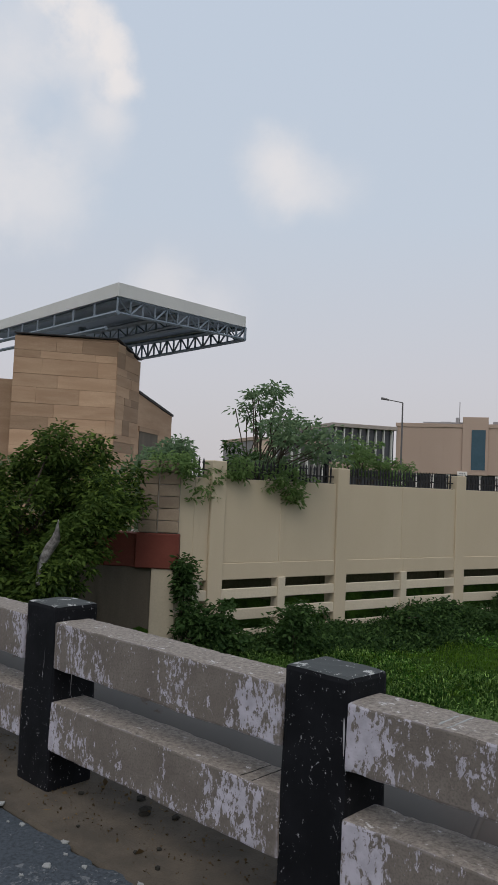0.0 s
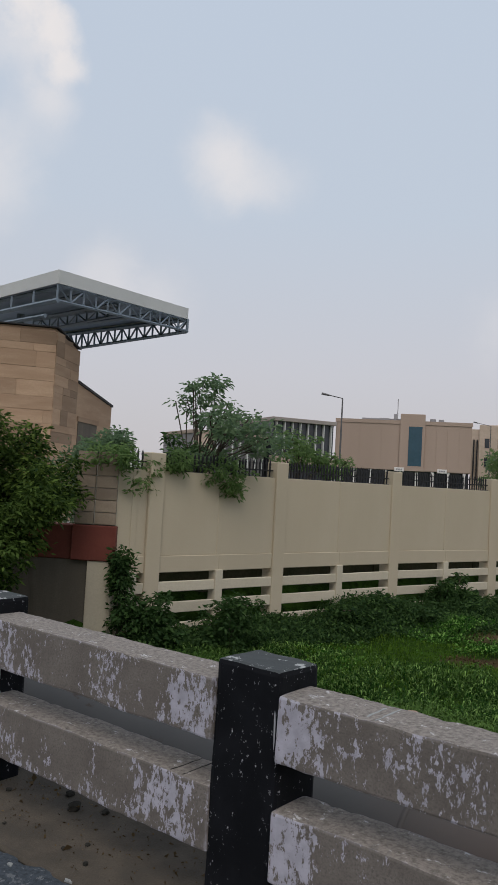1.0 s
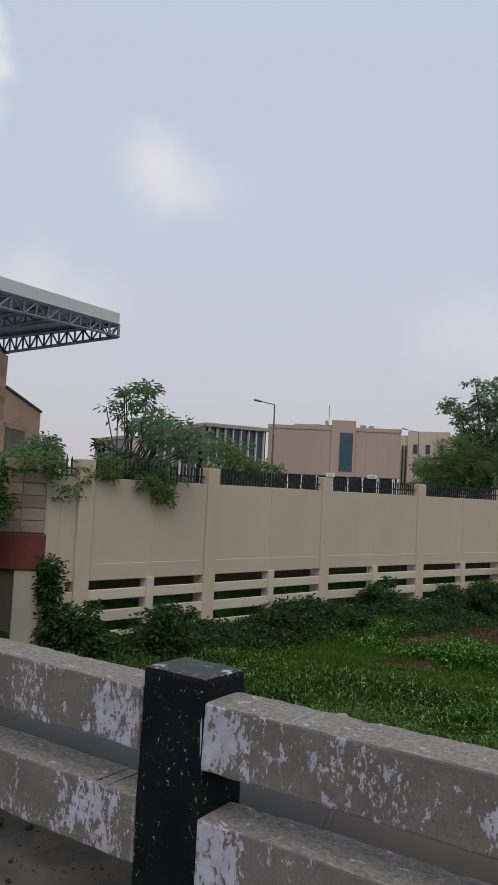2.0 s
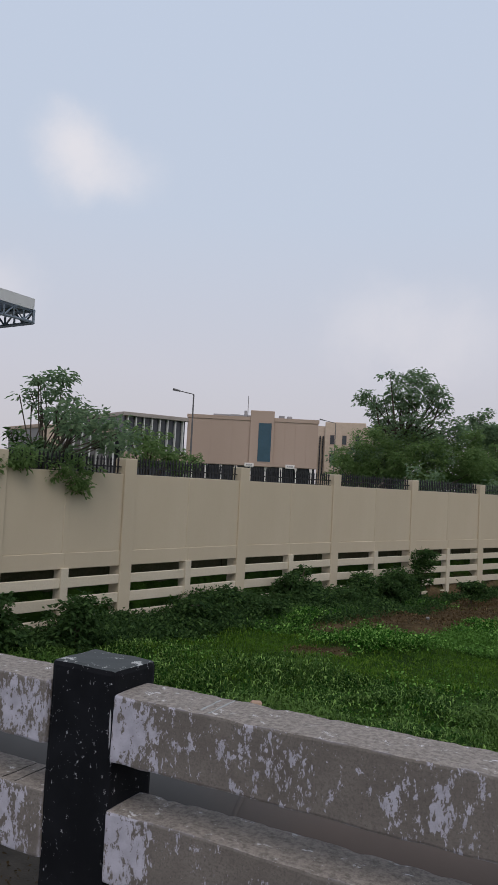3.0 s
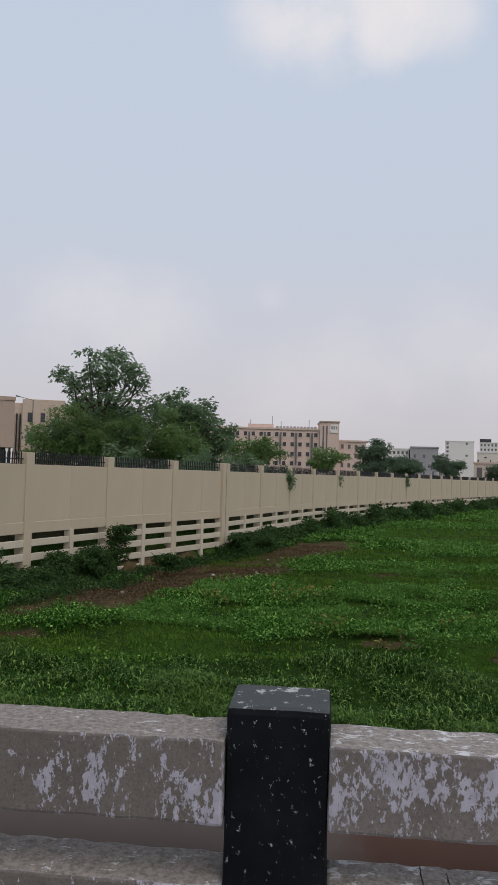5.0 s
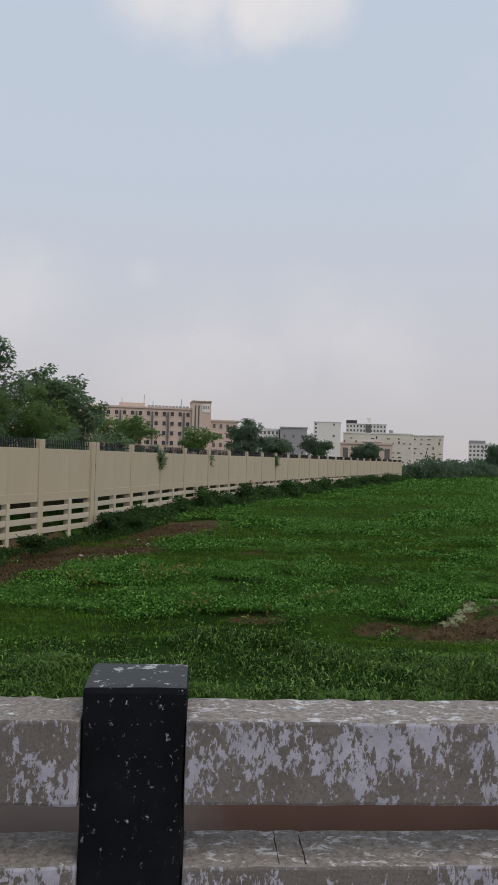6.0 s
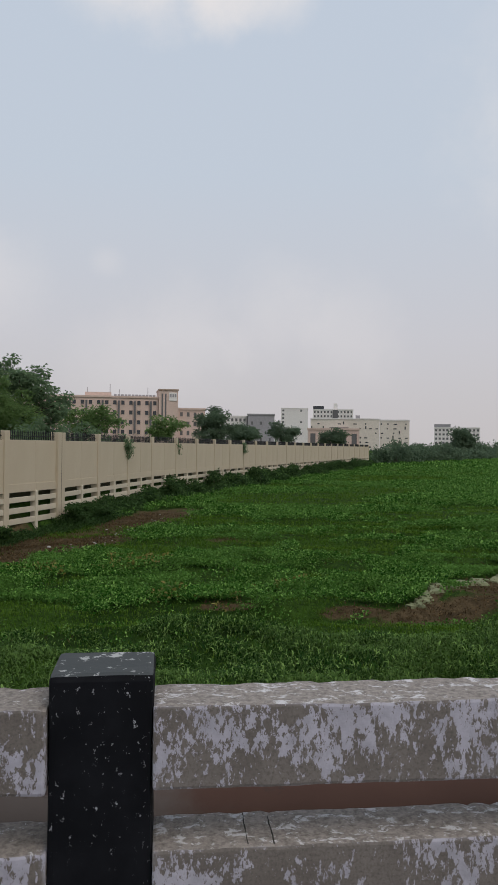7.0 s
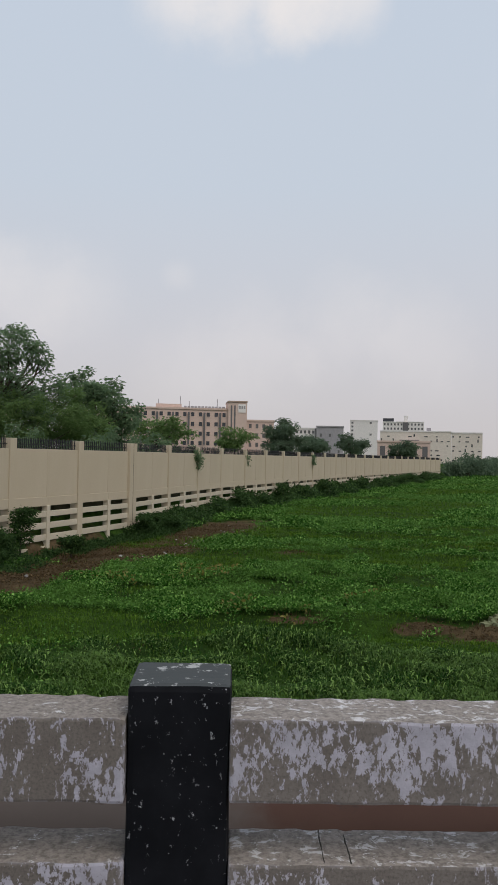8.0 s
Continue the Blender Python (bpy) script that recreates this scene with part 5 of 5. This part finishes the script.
SHRUBS = [(-8.95, 6.25, 0.30, 0.45, 0.75), (-8.85, 6.55, 0.42, 0.42, 0.72), (-8.3, 7.6, 0.46, 0.46, 0.95), (-9.45, 6.15, 0.16, 0.16, 1.5), (-7.45, 14.3, 0.40, 0.55, 0.85), (-7.2, 15.1, 0.5, 1.6, 0.50), (-5.8, 19.5, 0.35, 0.45, 1.15), (-6.1, 18.6, 0.45, 1.2, 0.65), (-8.0, 11.8, 0.45, 1.7, 0.50), (-6.6, 17.0, 0.45, 1.5, 0.6), (-7.5, 12.9, 0.7, 1.2, 0.35),
          (-4.55, 20.3, 0.35, 0.35, 0.35), (-2.95, 26.6, 0.35, 1.2, 0.60), (-2.2, 29.2, 0.4, 1.8, 0.5), (-1.3, 32.2, 0.4, 1.2, 0.5), (-0.5, 35.6, 0.4, 1.6, 0.85), (0.5, 39.0, 0.5, 1.6, 1.1), (1.9, 42.6, 0.5, 1.5, 0.8), (3.3, 45.8, 0.5, 1.2, 1.2), (5.2, 50.2, 0.5, 1.8, 1.0), (7.4, 55.2, 0.6, 1.5, 1.3), (9.4, 60.0, 0.6, 2.2, 0.9), (11.7, 65.5, 0.6, 2.0, 1.35), (15.5, 74.6, 0.7, 2.8, 1.2), (18.2, 81.0, 0.7, 1.8, 1.5), (21.6, 89.0, 0.7, 2.8, 1.1), (25.0, 97.2, 0.8, 2.0, 1.5), (28.6, 106.0, 0.8, 2.8, 1.3)]
for i, (sx, sy, rx, ry, h) in enumerate(SHRUBS):
    h, ry = (h * 0.85, ry * 1.4) if sy > 30 else (h, ry)
    near = sy < 30
    tree("wall_shrub", sx, sy, -1.15, [(sx, sy, -1.1 + h * 0.55, rx, ry, h * 0.62)], "green creeper mound growing against the wall base", int(120 + 130 * ry) if near else 150, 12, 0.08 if near else 0.16, 0.10 if near else 0.18, L_CREEP, 0.02, 120 + i, 6, "shrub", 0.25, tuft=True)
for i, (k, off, drop) in enumerate(((8, -0.15, 0.75), (10, 0.3, 0.55), (14, 0.0, 0.6))):
    hx, hy = WALL[k]
    tree("hanging_creeper", hx - 0.2, hy, 1.7, [(hx - 0.1, hy + off, 1.75, 0.25, 0.45, 0.25), (hx + 0.05, hy + off, 1.75 - drop / 2, 0.10, 0.25, drop / 2)], "dark creeper hanging over the wall top", 45, 22, 0.09, 0.13, L_TREE, 0.02, 150 + i, 5, "creeper", -0.3)


# ---- marsh plants ----
def field(x, y, s, seed):
    """Smooth uneven field between about 0 and 1."""
    r = np.random.default_rng(seed)
    v = np.zeros_like(x)
    for k in range(7):
        a = r.uniform(0, math.tau)
        f = s * r.uniform(0.5, 2.2)
        v += np.sin(f * (x * math.cos(a) + y * math.sin(a)) + r.uniform(0, 6.3)) / 7
    return 0.5 + 0.85 * v


def bareness(x, y):
    b = np.zeros_like(x)
    for cx, cy, rx, ry, turn in BARE:
        c, s = math.cos(radians(turn)), math.sin(radians(turn))
        u, v = ((x - cx) * c + (y - cy) * s) / rx, (-(x - cx) * s + (y - cy) * c) / ry
        b = np.maximum(b, 1.15 - np.hypot(u, v))
    return np.clip(b + 0.35 * (field(x, y, 2.0, 5) - 0.5), 0, 1)


def left_edge(y):
    return np.interp(y, [5, 13, 27, 38, 115, 190], [-9.8, -8.2, -3.5, -0.4, 31.5, 60.0])


def right_edge(y):
    return 3.2 + 0.50 * (y + 2.4)


# short fine grass between the weed mats, and yellowed patches: centre, half axes, turn
FINE = [(0.6, 10.75, 3.0, 0.62, -6), (2.9, 11.1, 0.9, 0.8, 0), (-3.3, 10.9, 2.0, 1.1, 15), (1.6, 19.7, 2.2, 1.5, 10), (5.1, 19.4, 2.4, 2.0, 0), (3.4, 15.0, 2.3, 0.5, 4), (-1.2, 14.0, 1.4, 0.4, 12), (-0.4, 19.2, 1.1, 1.6, 20), (8.5, 17.6, 1.6, 0.9, 0), (6.5, 25.5, 3.5, 1.6, 5), (2.0, 27.0, 2.2, 2.4, 0), (11.0, 29.0, 3.5, 2.0, 0), (7.0, 36.0, 5.0, 2.5, 5), (-6.5, 10.0, 1.8, 2.2, 10)]
WATER = [(38.0, 103.5, 2.0, 1.6, 0), (46.8, 106.0, 2.6, 2.2, 0), (73.0, 181.0, 6.0, 4.0, 0), (56.0, 125.0, 3.0, 2.0, 0)]
DRY = [(-0.45, 16.3, 0.65, 1.3, 0), (1.3, 11.6, 0.6, 0.3, 0), (2.6, 13.2, 0.6, 0.25, 0), (0.3, 12.2, 0.4, 0.4, 0), (-2.6, 14.6, 0.6, 0.8, 30)]


def patches(x, y, spots, ragged=0.8, seed=5):
    """1 inside any of the ragged ellipses, falling to 0 at their edges."""
    b = np.full(np.shape(x), -9.0)
    for cx, cy, rx, ry, turn in spots:
        c, s = math.cos(radians(turn)), math.sin(radians(turn))
        u, v = ((x - cx) * c + (y - cy) * s) / rx, (-(x - cx) * s + (y - cy) * c) / ry
        b = np.maximum(b, 1.0 - np.hypot(u, v))
    return np.clip((b + ragged * (field(x, y, 2.6, seed) - 0.5)) * 2.5 + 0.5, 0, 1)


def tall_edge(x):
    """Far edge of the long grass that stands below the bridge."""
    return 9.75 + 0.22 * np.sin(0.9 * x + 1.0) + 0.12 * np.sin(2.3 * x) - 0.5 * np.clip((-x - 1.5) / 2, 0, 1)


def broad(x, y):
    """Where the broad-leaved weed mats lie."""
    far = np.clip((field(x * 0.35, y * 0.8, 0.8, 3) - 0.30) * 6, 0, 1)
    return np.where(y < 22, 1.0, far) * (1 - patches(x, y, FINE)) * np.clip((y - tall_edge(x) - 0.9) / 0.5, 0, 1)


def mound(x, y):
    """Height of the weed mats: swells with hollows between."""
    return broad(x, y) * (0.03 + 0.13 * np.clip(field(x * 0.6, y, 1.9, 8), 0, 1))


def weed_mat(label, n, y0, y1, size, seed, keep=0.2, far=0.0, material=None, zone=None):
    """Rosettes of rounded leaves on short stalks, sitting on the mats."""
    rng = np.random.default_rng(seed)
    y = y0 + (y1 - y0) * rng.uniform(0, 1, n) ** (1.0 + far)
    x = left_edge(y) + (right_edge(y) - left_edge(y)) * rng.uniform(0, 1, n)
    thick = (zone or broad)(x, y) * np.clip(keep + 1.9 * (field(x * 0.7, y, 2.4, 4) - 0.22), 0.05, 1)
    ok = (wall_side(x, y) > 0.9) & (patches(x, y, WATER, 0.2) < 0.5) & (rng.uniform(0, 1, n) < thick) & (rng.uniform(0, 1, n) > bareness(x, y) * 3.0)
    x, y = x[ok], y[ok]
    m, per = len(x), 5
    big = size * (1 + far * 1.2 * (y - y0) / (y1 - y0)) * rng.uniform(0.7, 1.3, m)
    z = ground_height(x, y) + mound(x, y) + 0.02
    turn = rng.uniform(0, math.tau, (m, per)) + np.arange(per) * math.tau / per
    rad = np.stack([np.cos(turn), np.sin(turn), np.zeros_like(turn)], -1)
    tall = rng.uniform(-0.6, 1.3, (m, per)) * big[:, None]
    at = np.stack([x, y, z], -1)[:, None, :] + rad * (big * rng.uniform(0.4, 1.6, m))[:, None, None]
    at[:, :, 2] += tall
    ups = rad * 0.9 + np.array([0, 0, 0.55])
    me = leaves_mesh("pond_weed", at.reshape(-1, 3), ups.reshape(-1, 3), np.repeat(big, per), material or L_POND, 0.62, rng, 1.0, True)
    tagged(new("pond_weed", me), label, "plants", kind="stuff")


def grass_bed(label, n, y0, y1, length, width, seed, zone, material, lift=0.0, bend=0.9, far=0.0):
    rng = np.random.default_rng(seed)
    y = y0 + (y1 - y0) * rng.uniform(0, 1, n) ** (1.0 + far)
    x = left_edge(y) + (right_edge(y) - left_edge(y)) * rng.uniform(0, 1, n)
    ok = (wall_side(x, y) > 0.25) & (rng.uniform(0, 1, n) < zone(x, y)) & (rng.uniform(0, 1, n) > bareness(x, y) * 1.5)
    x, y = x[ok], y[ok]
    z = ground_height(x, y) + lift * np.clip(field(x, y, 1.7, 6), 0, 1) * rng.uniform(0.0, 1.0, len(x)) - 0.01
    grow = 1 + far * (y - y0) / (y1 - y0)
    me = blades_mesh("marsh_grass", np.stack([x, y, z], -1), length * grow, width * grow, material, rng, 1.0, bend)
    tagged(new("marsh_grass", me), label, "plants", kind="stuff")


def tall_zone(x, y):
    tufts = np.clip((field(x, y, 3.4, 7) - 0.28) * 3.0, 0.12, 1)
    return np.clip((tall_edge(x) - y) / 0.25, 0, 1) * tufts * (1 - 0.75 * patches(x, y, FINE))


def fine_zone(x, y):
    return np.clip(1.0 - 0.85 * broad(x, y) - 0.75 * np.clip((tall_edge(x) - y) / 0.25, 0, 1) * (1 - patches(x, y, FINE)), 0.06, 1)


weed_mat("dense bright green broad-leaved marsh weed", 150000, 10.0, 18.0, 0.043, 201, 0.1)
weed_mat("green broad-leaved marsh weed further out", 110000, 18.0, 36.0, 0.052, 202, 0.15, 0.45)
weed_mat("green marsh weed in the distance", 100000, 36.0, 110.0, 0.085, 203, 0.35, 0.6)
weed_mat("thin green marsh weed near the horizon", 26000, 100.0, 200.0, 0.24, 204, 0.4)
weed_mat("yellowed weed in a dying patch", 5000, 10.5, 19.0, 0.07, 207, 0.5, 0.0, L_YELLOW, lambda x, y: patches(x, y, DRY))
weed_mat("bright weed seedlings among the long grass", 9000, 6.0, 10.5, 0.04, 208, 0.2, 0.0, L_POND, lambda x, y: np.clip((field(x, y, 1.6, 14) - 0.45) * 3, 0, 0.8) * (x < 0.5))
grass_bed("long arching green marsh grass below the bridge", 300000, 4.4, 10.6, 0.092, 0.015, 205, tall_zone, L_GRASS, 0.30, 1.9)
grass_bed("short fine grass between the marsh weeds", 190000, 6.0, 24.0, 0.085, 0.010, 206, fine_zone, L_FINE, 0.03, 0.8, 0.6)
grass_bed("short grass patches far out on the marsh", 80000, 24.0, 90.0, 0.13, 0.02, 209, fine_zone, L_FINE, 0.05, 0.7, 1.6)


# ---- small things ----
def crumple(name, x, y, z, size, seed, material, label, category, flat=0.5):
    rng = random.Random(seed)
    bm = bmesh.new()
    bmesh.ops.create_icosphere(bm, subdivisions=1 if flat < 0.5 else 2, radius=size)
    for v in bm.verts:
        v.co *= (0.4 + 1.1 * rng.random()) if flat < 0.5 else (0.75 + 0.5 * rng.random())
        v.co.z *= flat
        v.co += Vector((x, y, z))
    me = mesh_of(name, bm, material)
    return tagged(new(name, me), label, category)


rng_s = random.Random(12)
for i in range(64):
    f = rng_s.random()
    x, y = -2.2 + 3.2 * f + rng_s.uniform(-0.9, 0.9), 20.5 + 9.0 * f + rng_s.uniform(-2, 2)
    z = float(ground_height(np.array([x]), np.array([y]))[0])
    tagged(crumple("litter", x, y, z + 0.05, rng_s.uniform(0.02, 0.048), i, M_LITTER, "small pale piece of litter on bare soil", "litter", 0.3), group="litter on the bank")
for i, (x, y) in enumerate(((-8.3, 10.3), (-6.9, 12.6), (-8.6, 8.9), (-4.4, 14.9), (-2.6, 17.2), (-3.0, 19.6))):
    z = float(ground_height(np.array([x]), np.array([y]))[0])
    tagged(crumple("litter", x, y, z + 0.10, 0.05, 50 + i, M_LITTER, "pale piece of litter caught in the weeds", "litter", 0.6), group="litter on the bank")
bm = boxed(-0.07, 0.07, -0.05, 0.045, -0.02, 0.045, m=Matrix.Translation((-4.26, 6.2, -0.95)) @ Matrix.Rotation(0.5, 4, "Z") @ Matrix.Rotation(0.25, 4, "X"), bevel=0.02)
tagged(part("broken_brick", bm, M_BRICK), "broken pale brick lying on the weeds", "brick")
for i, (x, y, r) in enumerate(((-3.2, 0.22, 0.035), (-3.62, 0.12, 0.016), (-2.85, 0.02, 0.012), (-2.9, -0.08, 0.012), (-2.72, -0.1, 0.014), (-3.3, -0.12, 0.01), (-3.75, -0.32, 0.022), (-3.05, 0.3, 0.02), (-3.35, 0.32, 0.025))):
    crumple("pebble", x, y, r * 0.4, r, 80 + i, M_EARTH, "small dark pebble on the dusty footway", "stone", 0.7)


def torn_cloth():
    bm = bmesh.new()
    rows, cols = 14, 5
    grid = []
    for r in range(rows):
        f = r / (rows - 1)
        cx, cy, cz = -8.86 - 0.12 * f + 0.05 * math.sin(7 * f), 3.31 - 0.20 * f, 1.15 - 0.85 * f
        w = 0.02 + 0.13 * math.sin(math.pi * min(1, f * 1.15)) ** 1.5
        grid.append([bm.verts.new((cx + (c / (cols - 1) - 0.5) * w * 0.7, cy + (c / (cols - 1) - 0.5) * w * 0.7 + 0.03 * math.sin(3 * c + 5 * f), cz + 0.02 * math.sin(c * 2 + r))) for c in range(cols)])
    for r in range(rows - 1):
        for c in range(cols - 1):
            bm.faces.new((grid[r][c], grid[r][c + 1], grid[r + 1][c + 1], grid[r + 1][c]))
    bmesh.ops.solidify(bm, geom=bm.faces[:], thickness=0.004)
    tagged(part("torn_cloth", bm, M_CLOTH, smooth=True), "torn grey cloth hanging from the bush", "cloth")


torn_cloth()


def pool(name, x, y, rx, ry, material, label, seed, z=-1.08, kind="structure"):
    bm = bmesh.new()
    r = random.Random(seed)
    n = 40
    ph = [r.uniform(0, 6.3) for _ in range(4)]
    rim = []
    for i in range(n):
        a = i * math.tau / n
        k = 1 + 0.2 * math.sin(2 * a + ph[0]) + 0.15 * math.sin(3 * a + ph[1]) + 0.1 * math.sin(7 * a + ph[2])
        rim.append(bm.verts.new((x + rx * k * math.cos(a), y + ry * k * math.sin(a), z)))
    bm.faces.new(rim)
    tagged(part(name, bm, material), label, "water", kind=kind)


def water_material():
    m, nt, b = shader("still_water", 0.06)
    b.inputs["Base Color"].default_value = (0.05, 0.055, 0.04, 1)
    bump_node(nt, b, noise_node(nt, 3.0, 4), 0.1, 0.02)
    return m


M_WATER = water_material()
for i, (x, y, rx, ry, turn) in enumerate(WATER):
    pool("water", x, y, rx * 0.85, ry * 0.85, M_WATER, "pale patch of open water in the marsh", i, -0.98)




# ---- creepers along the wall's foot, dry leaves on the bare soil ----
def wall_foot():
    rng = np.random.default_rng(77)
    n = 26000
    k = rng.uniform(0, 1, n) ** 1.8 * 30.999
    i = k.astype(int)
    P = np.array(WALL)
    p = P[i] + (P[i + 1] - P[i]) * (k - i)[:, None]
    t = P[i + 1] - P[i]
    nrm = np.stack([t[:, 1], -t[:, 0]], -1) / np.linalg.norm(t, axis=1)[:, None]
    reach = np.interp(p[:, 1], [6, 11, 14, 19, 20, 25, 26, 40], [0.9, 1.2, 2.2, 1.8, 0.4, 0.6, 1.3, 1.6])
    out = 0.12 + reach * rng.uniform(0, 1, n) ** 1.5
    x, y = p[:, 0] + nrm[:, 0] * out, p[:, 1] + nrm[:, 1] * out
    tall = np.interp(p[:, 1], [6, 11, 13, 19.2, 19.8, 25.2, 26, 31, 33, 38, 60], [0.25, 0.4, 0.8, 0.85, 0.05, 0.1, 0.6, 0.6, 0.3, 0.85, 0.95])
    h = (0.08 + tall * np.clip(field(x, y, 1.3, 31) + 0.15, 0, 1) ** 1.4) * np.clip(1.1 - 0.9 * out / reach, 0.12, 1)
    z = ground_height(x, y) + h * rng.uniform(0.1, 1.0, n) ** 0.8
    per = 6
    pts = np.repeat(np.stack([x, y, z], -1), per, axis=0) + rng.normal(size=(n * per, 3)) * 0.06
    size = np.repeat(0.075 + 0.003 * np.maximum(y - 20, 0), per)
    me = leaves_mesh("creeper_growth", pts, np.tile(np.array([0.25, -0.1, 0.3]), (n * per, 1)), size, L_CREEP, 0.6, rng)
    tagged(new("creeper_growth", me), "low green creepers and weeds along the foot of the wall", "plants", kind="stuff")


wall_foot()


def dry_leaves():
    rng = np.random.default_rng(78)
    n = 130000
    x, y = rng.uniform(-7, 9, n), rng.uniform(9, 30, n)
    ok = (bareness(x, y) > rng.uniform(0.1, 0.9, n)) & (wall_side(x, y) > 0.3)
    x, y = x[ok], y[ok]
    z = ground_height(x, y) + 0.01 + 0.03 * rng.uniform(0, 1, len(x))
    me = leaves_mesh("dry_leaves", np.stack([x, y, z], -1), np.tile(np.array([0, 0, 0.15]), (len(x), 1)), 0.075, L_DRY, 0.3, rng)
    tagged(new("dry_leaves", me), "brown dry leaves and stalks on the bare soil", "plants", kind="stuff")


L_DRY = leafy("dry_leaf", (0.05, 0.032, 0.016), (0.24, 0.165, 0.085), power=1.8)
dry_leaves()


def deck_grit():
    """Crumbs and dry bits on the dusty footway."""
    rng = np.random.default_rng(79)
    n = 1500
    x, y = rng.uniform(-6.5, -1.8, n), -0.24 + 0.56 * rng.uniform(0, 1, n) ** 0.6
    z = 0.002 + 0.006 * rng.uniform(0, 1, n)
    me = leaves_mesh("grit", np.stack([x, y, z], -1), np.zeros((n, 3)), 0.011 * rng.lognormal(0, 0.5, n), L_DRY, 0.7, rng)
    tagged(new("grit", me), "dark crumbs and dry bits on the dusty footway", "debris", kind="stuff")


deck_grit()


def dried_scum():
    """Pale dried crust along the edge of the muddy patch."""
    r = random.Random(80)
    way = [Vector(p) for p in ((4.7, 11.4), (4.95, 11.6), (5.25, 12.05), (5.65, 12.8), (6.1, 13.45), (6.7, 13.55), (7.4, 13.9), (8.4, 14.1))]
    half = [0.06, 0.13, 0.13, 0.20, 0.36, 0.28, 0.34, 0.2]
    bm = bmesh.new()
    rows, n, across = [], 180, 7
    for i in range(n + 1):
        f = i / n * (len(way) - 1.001)
        k = int(f)
        p = way[k].lerp(way[k + 1], f - k)
        t = (way[k + 1] - way[k]).normalized()
        side = Vector((-t.y, t.x))
        w = half[k] + (half[k + 1] - half[k]) * (f - k)
        p = p + side * (0.07 * math.sin(f * 7) + 0.04 * math.sin(f * 17 + 1))
        wl, wr = w * (0.6 + 0.4 * math.sin(f * 11)) + r.uniform(0, 0.04), w * (0.6 + 0.4 * math.sin(f * 8 + 2)) + r.uniform(0, 0.04)
        row = []
        for c in range(across):
            q = p + side * (-wl + (wl + wr) * c / (across - 1))
            z = float(ground_height(np.array([q.x]), np.array([q.y]))[0])
            lift = 0.045 + 0.015 * r.random() if 0 < c < across - 1 else -0.02
            row.append(bm.verts.new((q.x, q.y, z + lift)))
        rows.append(row)
    for a, b in zip(rows, rows[1:]):
        for c in range(across - 1):
            bm.faces.new((a[c], b[c], b[c + 1], a[c + 1]))
    tagged(part("dried_scum", bm, M_SCUM), "pale dried crust along a muddy edge in the marsh", "scum", kind="stuff")


M_SCUM = plain("dried_crust", (0.20, 0.22, 0.11), (0.30, 0.30, 0.17), 6.0, 0.9, 60, 0.6, 0.01)
dried_scum()
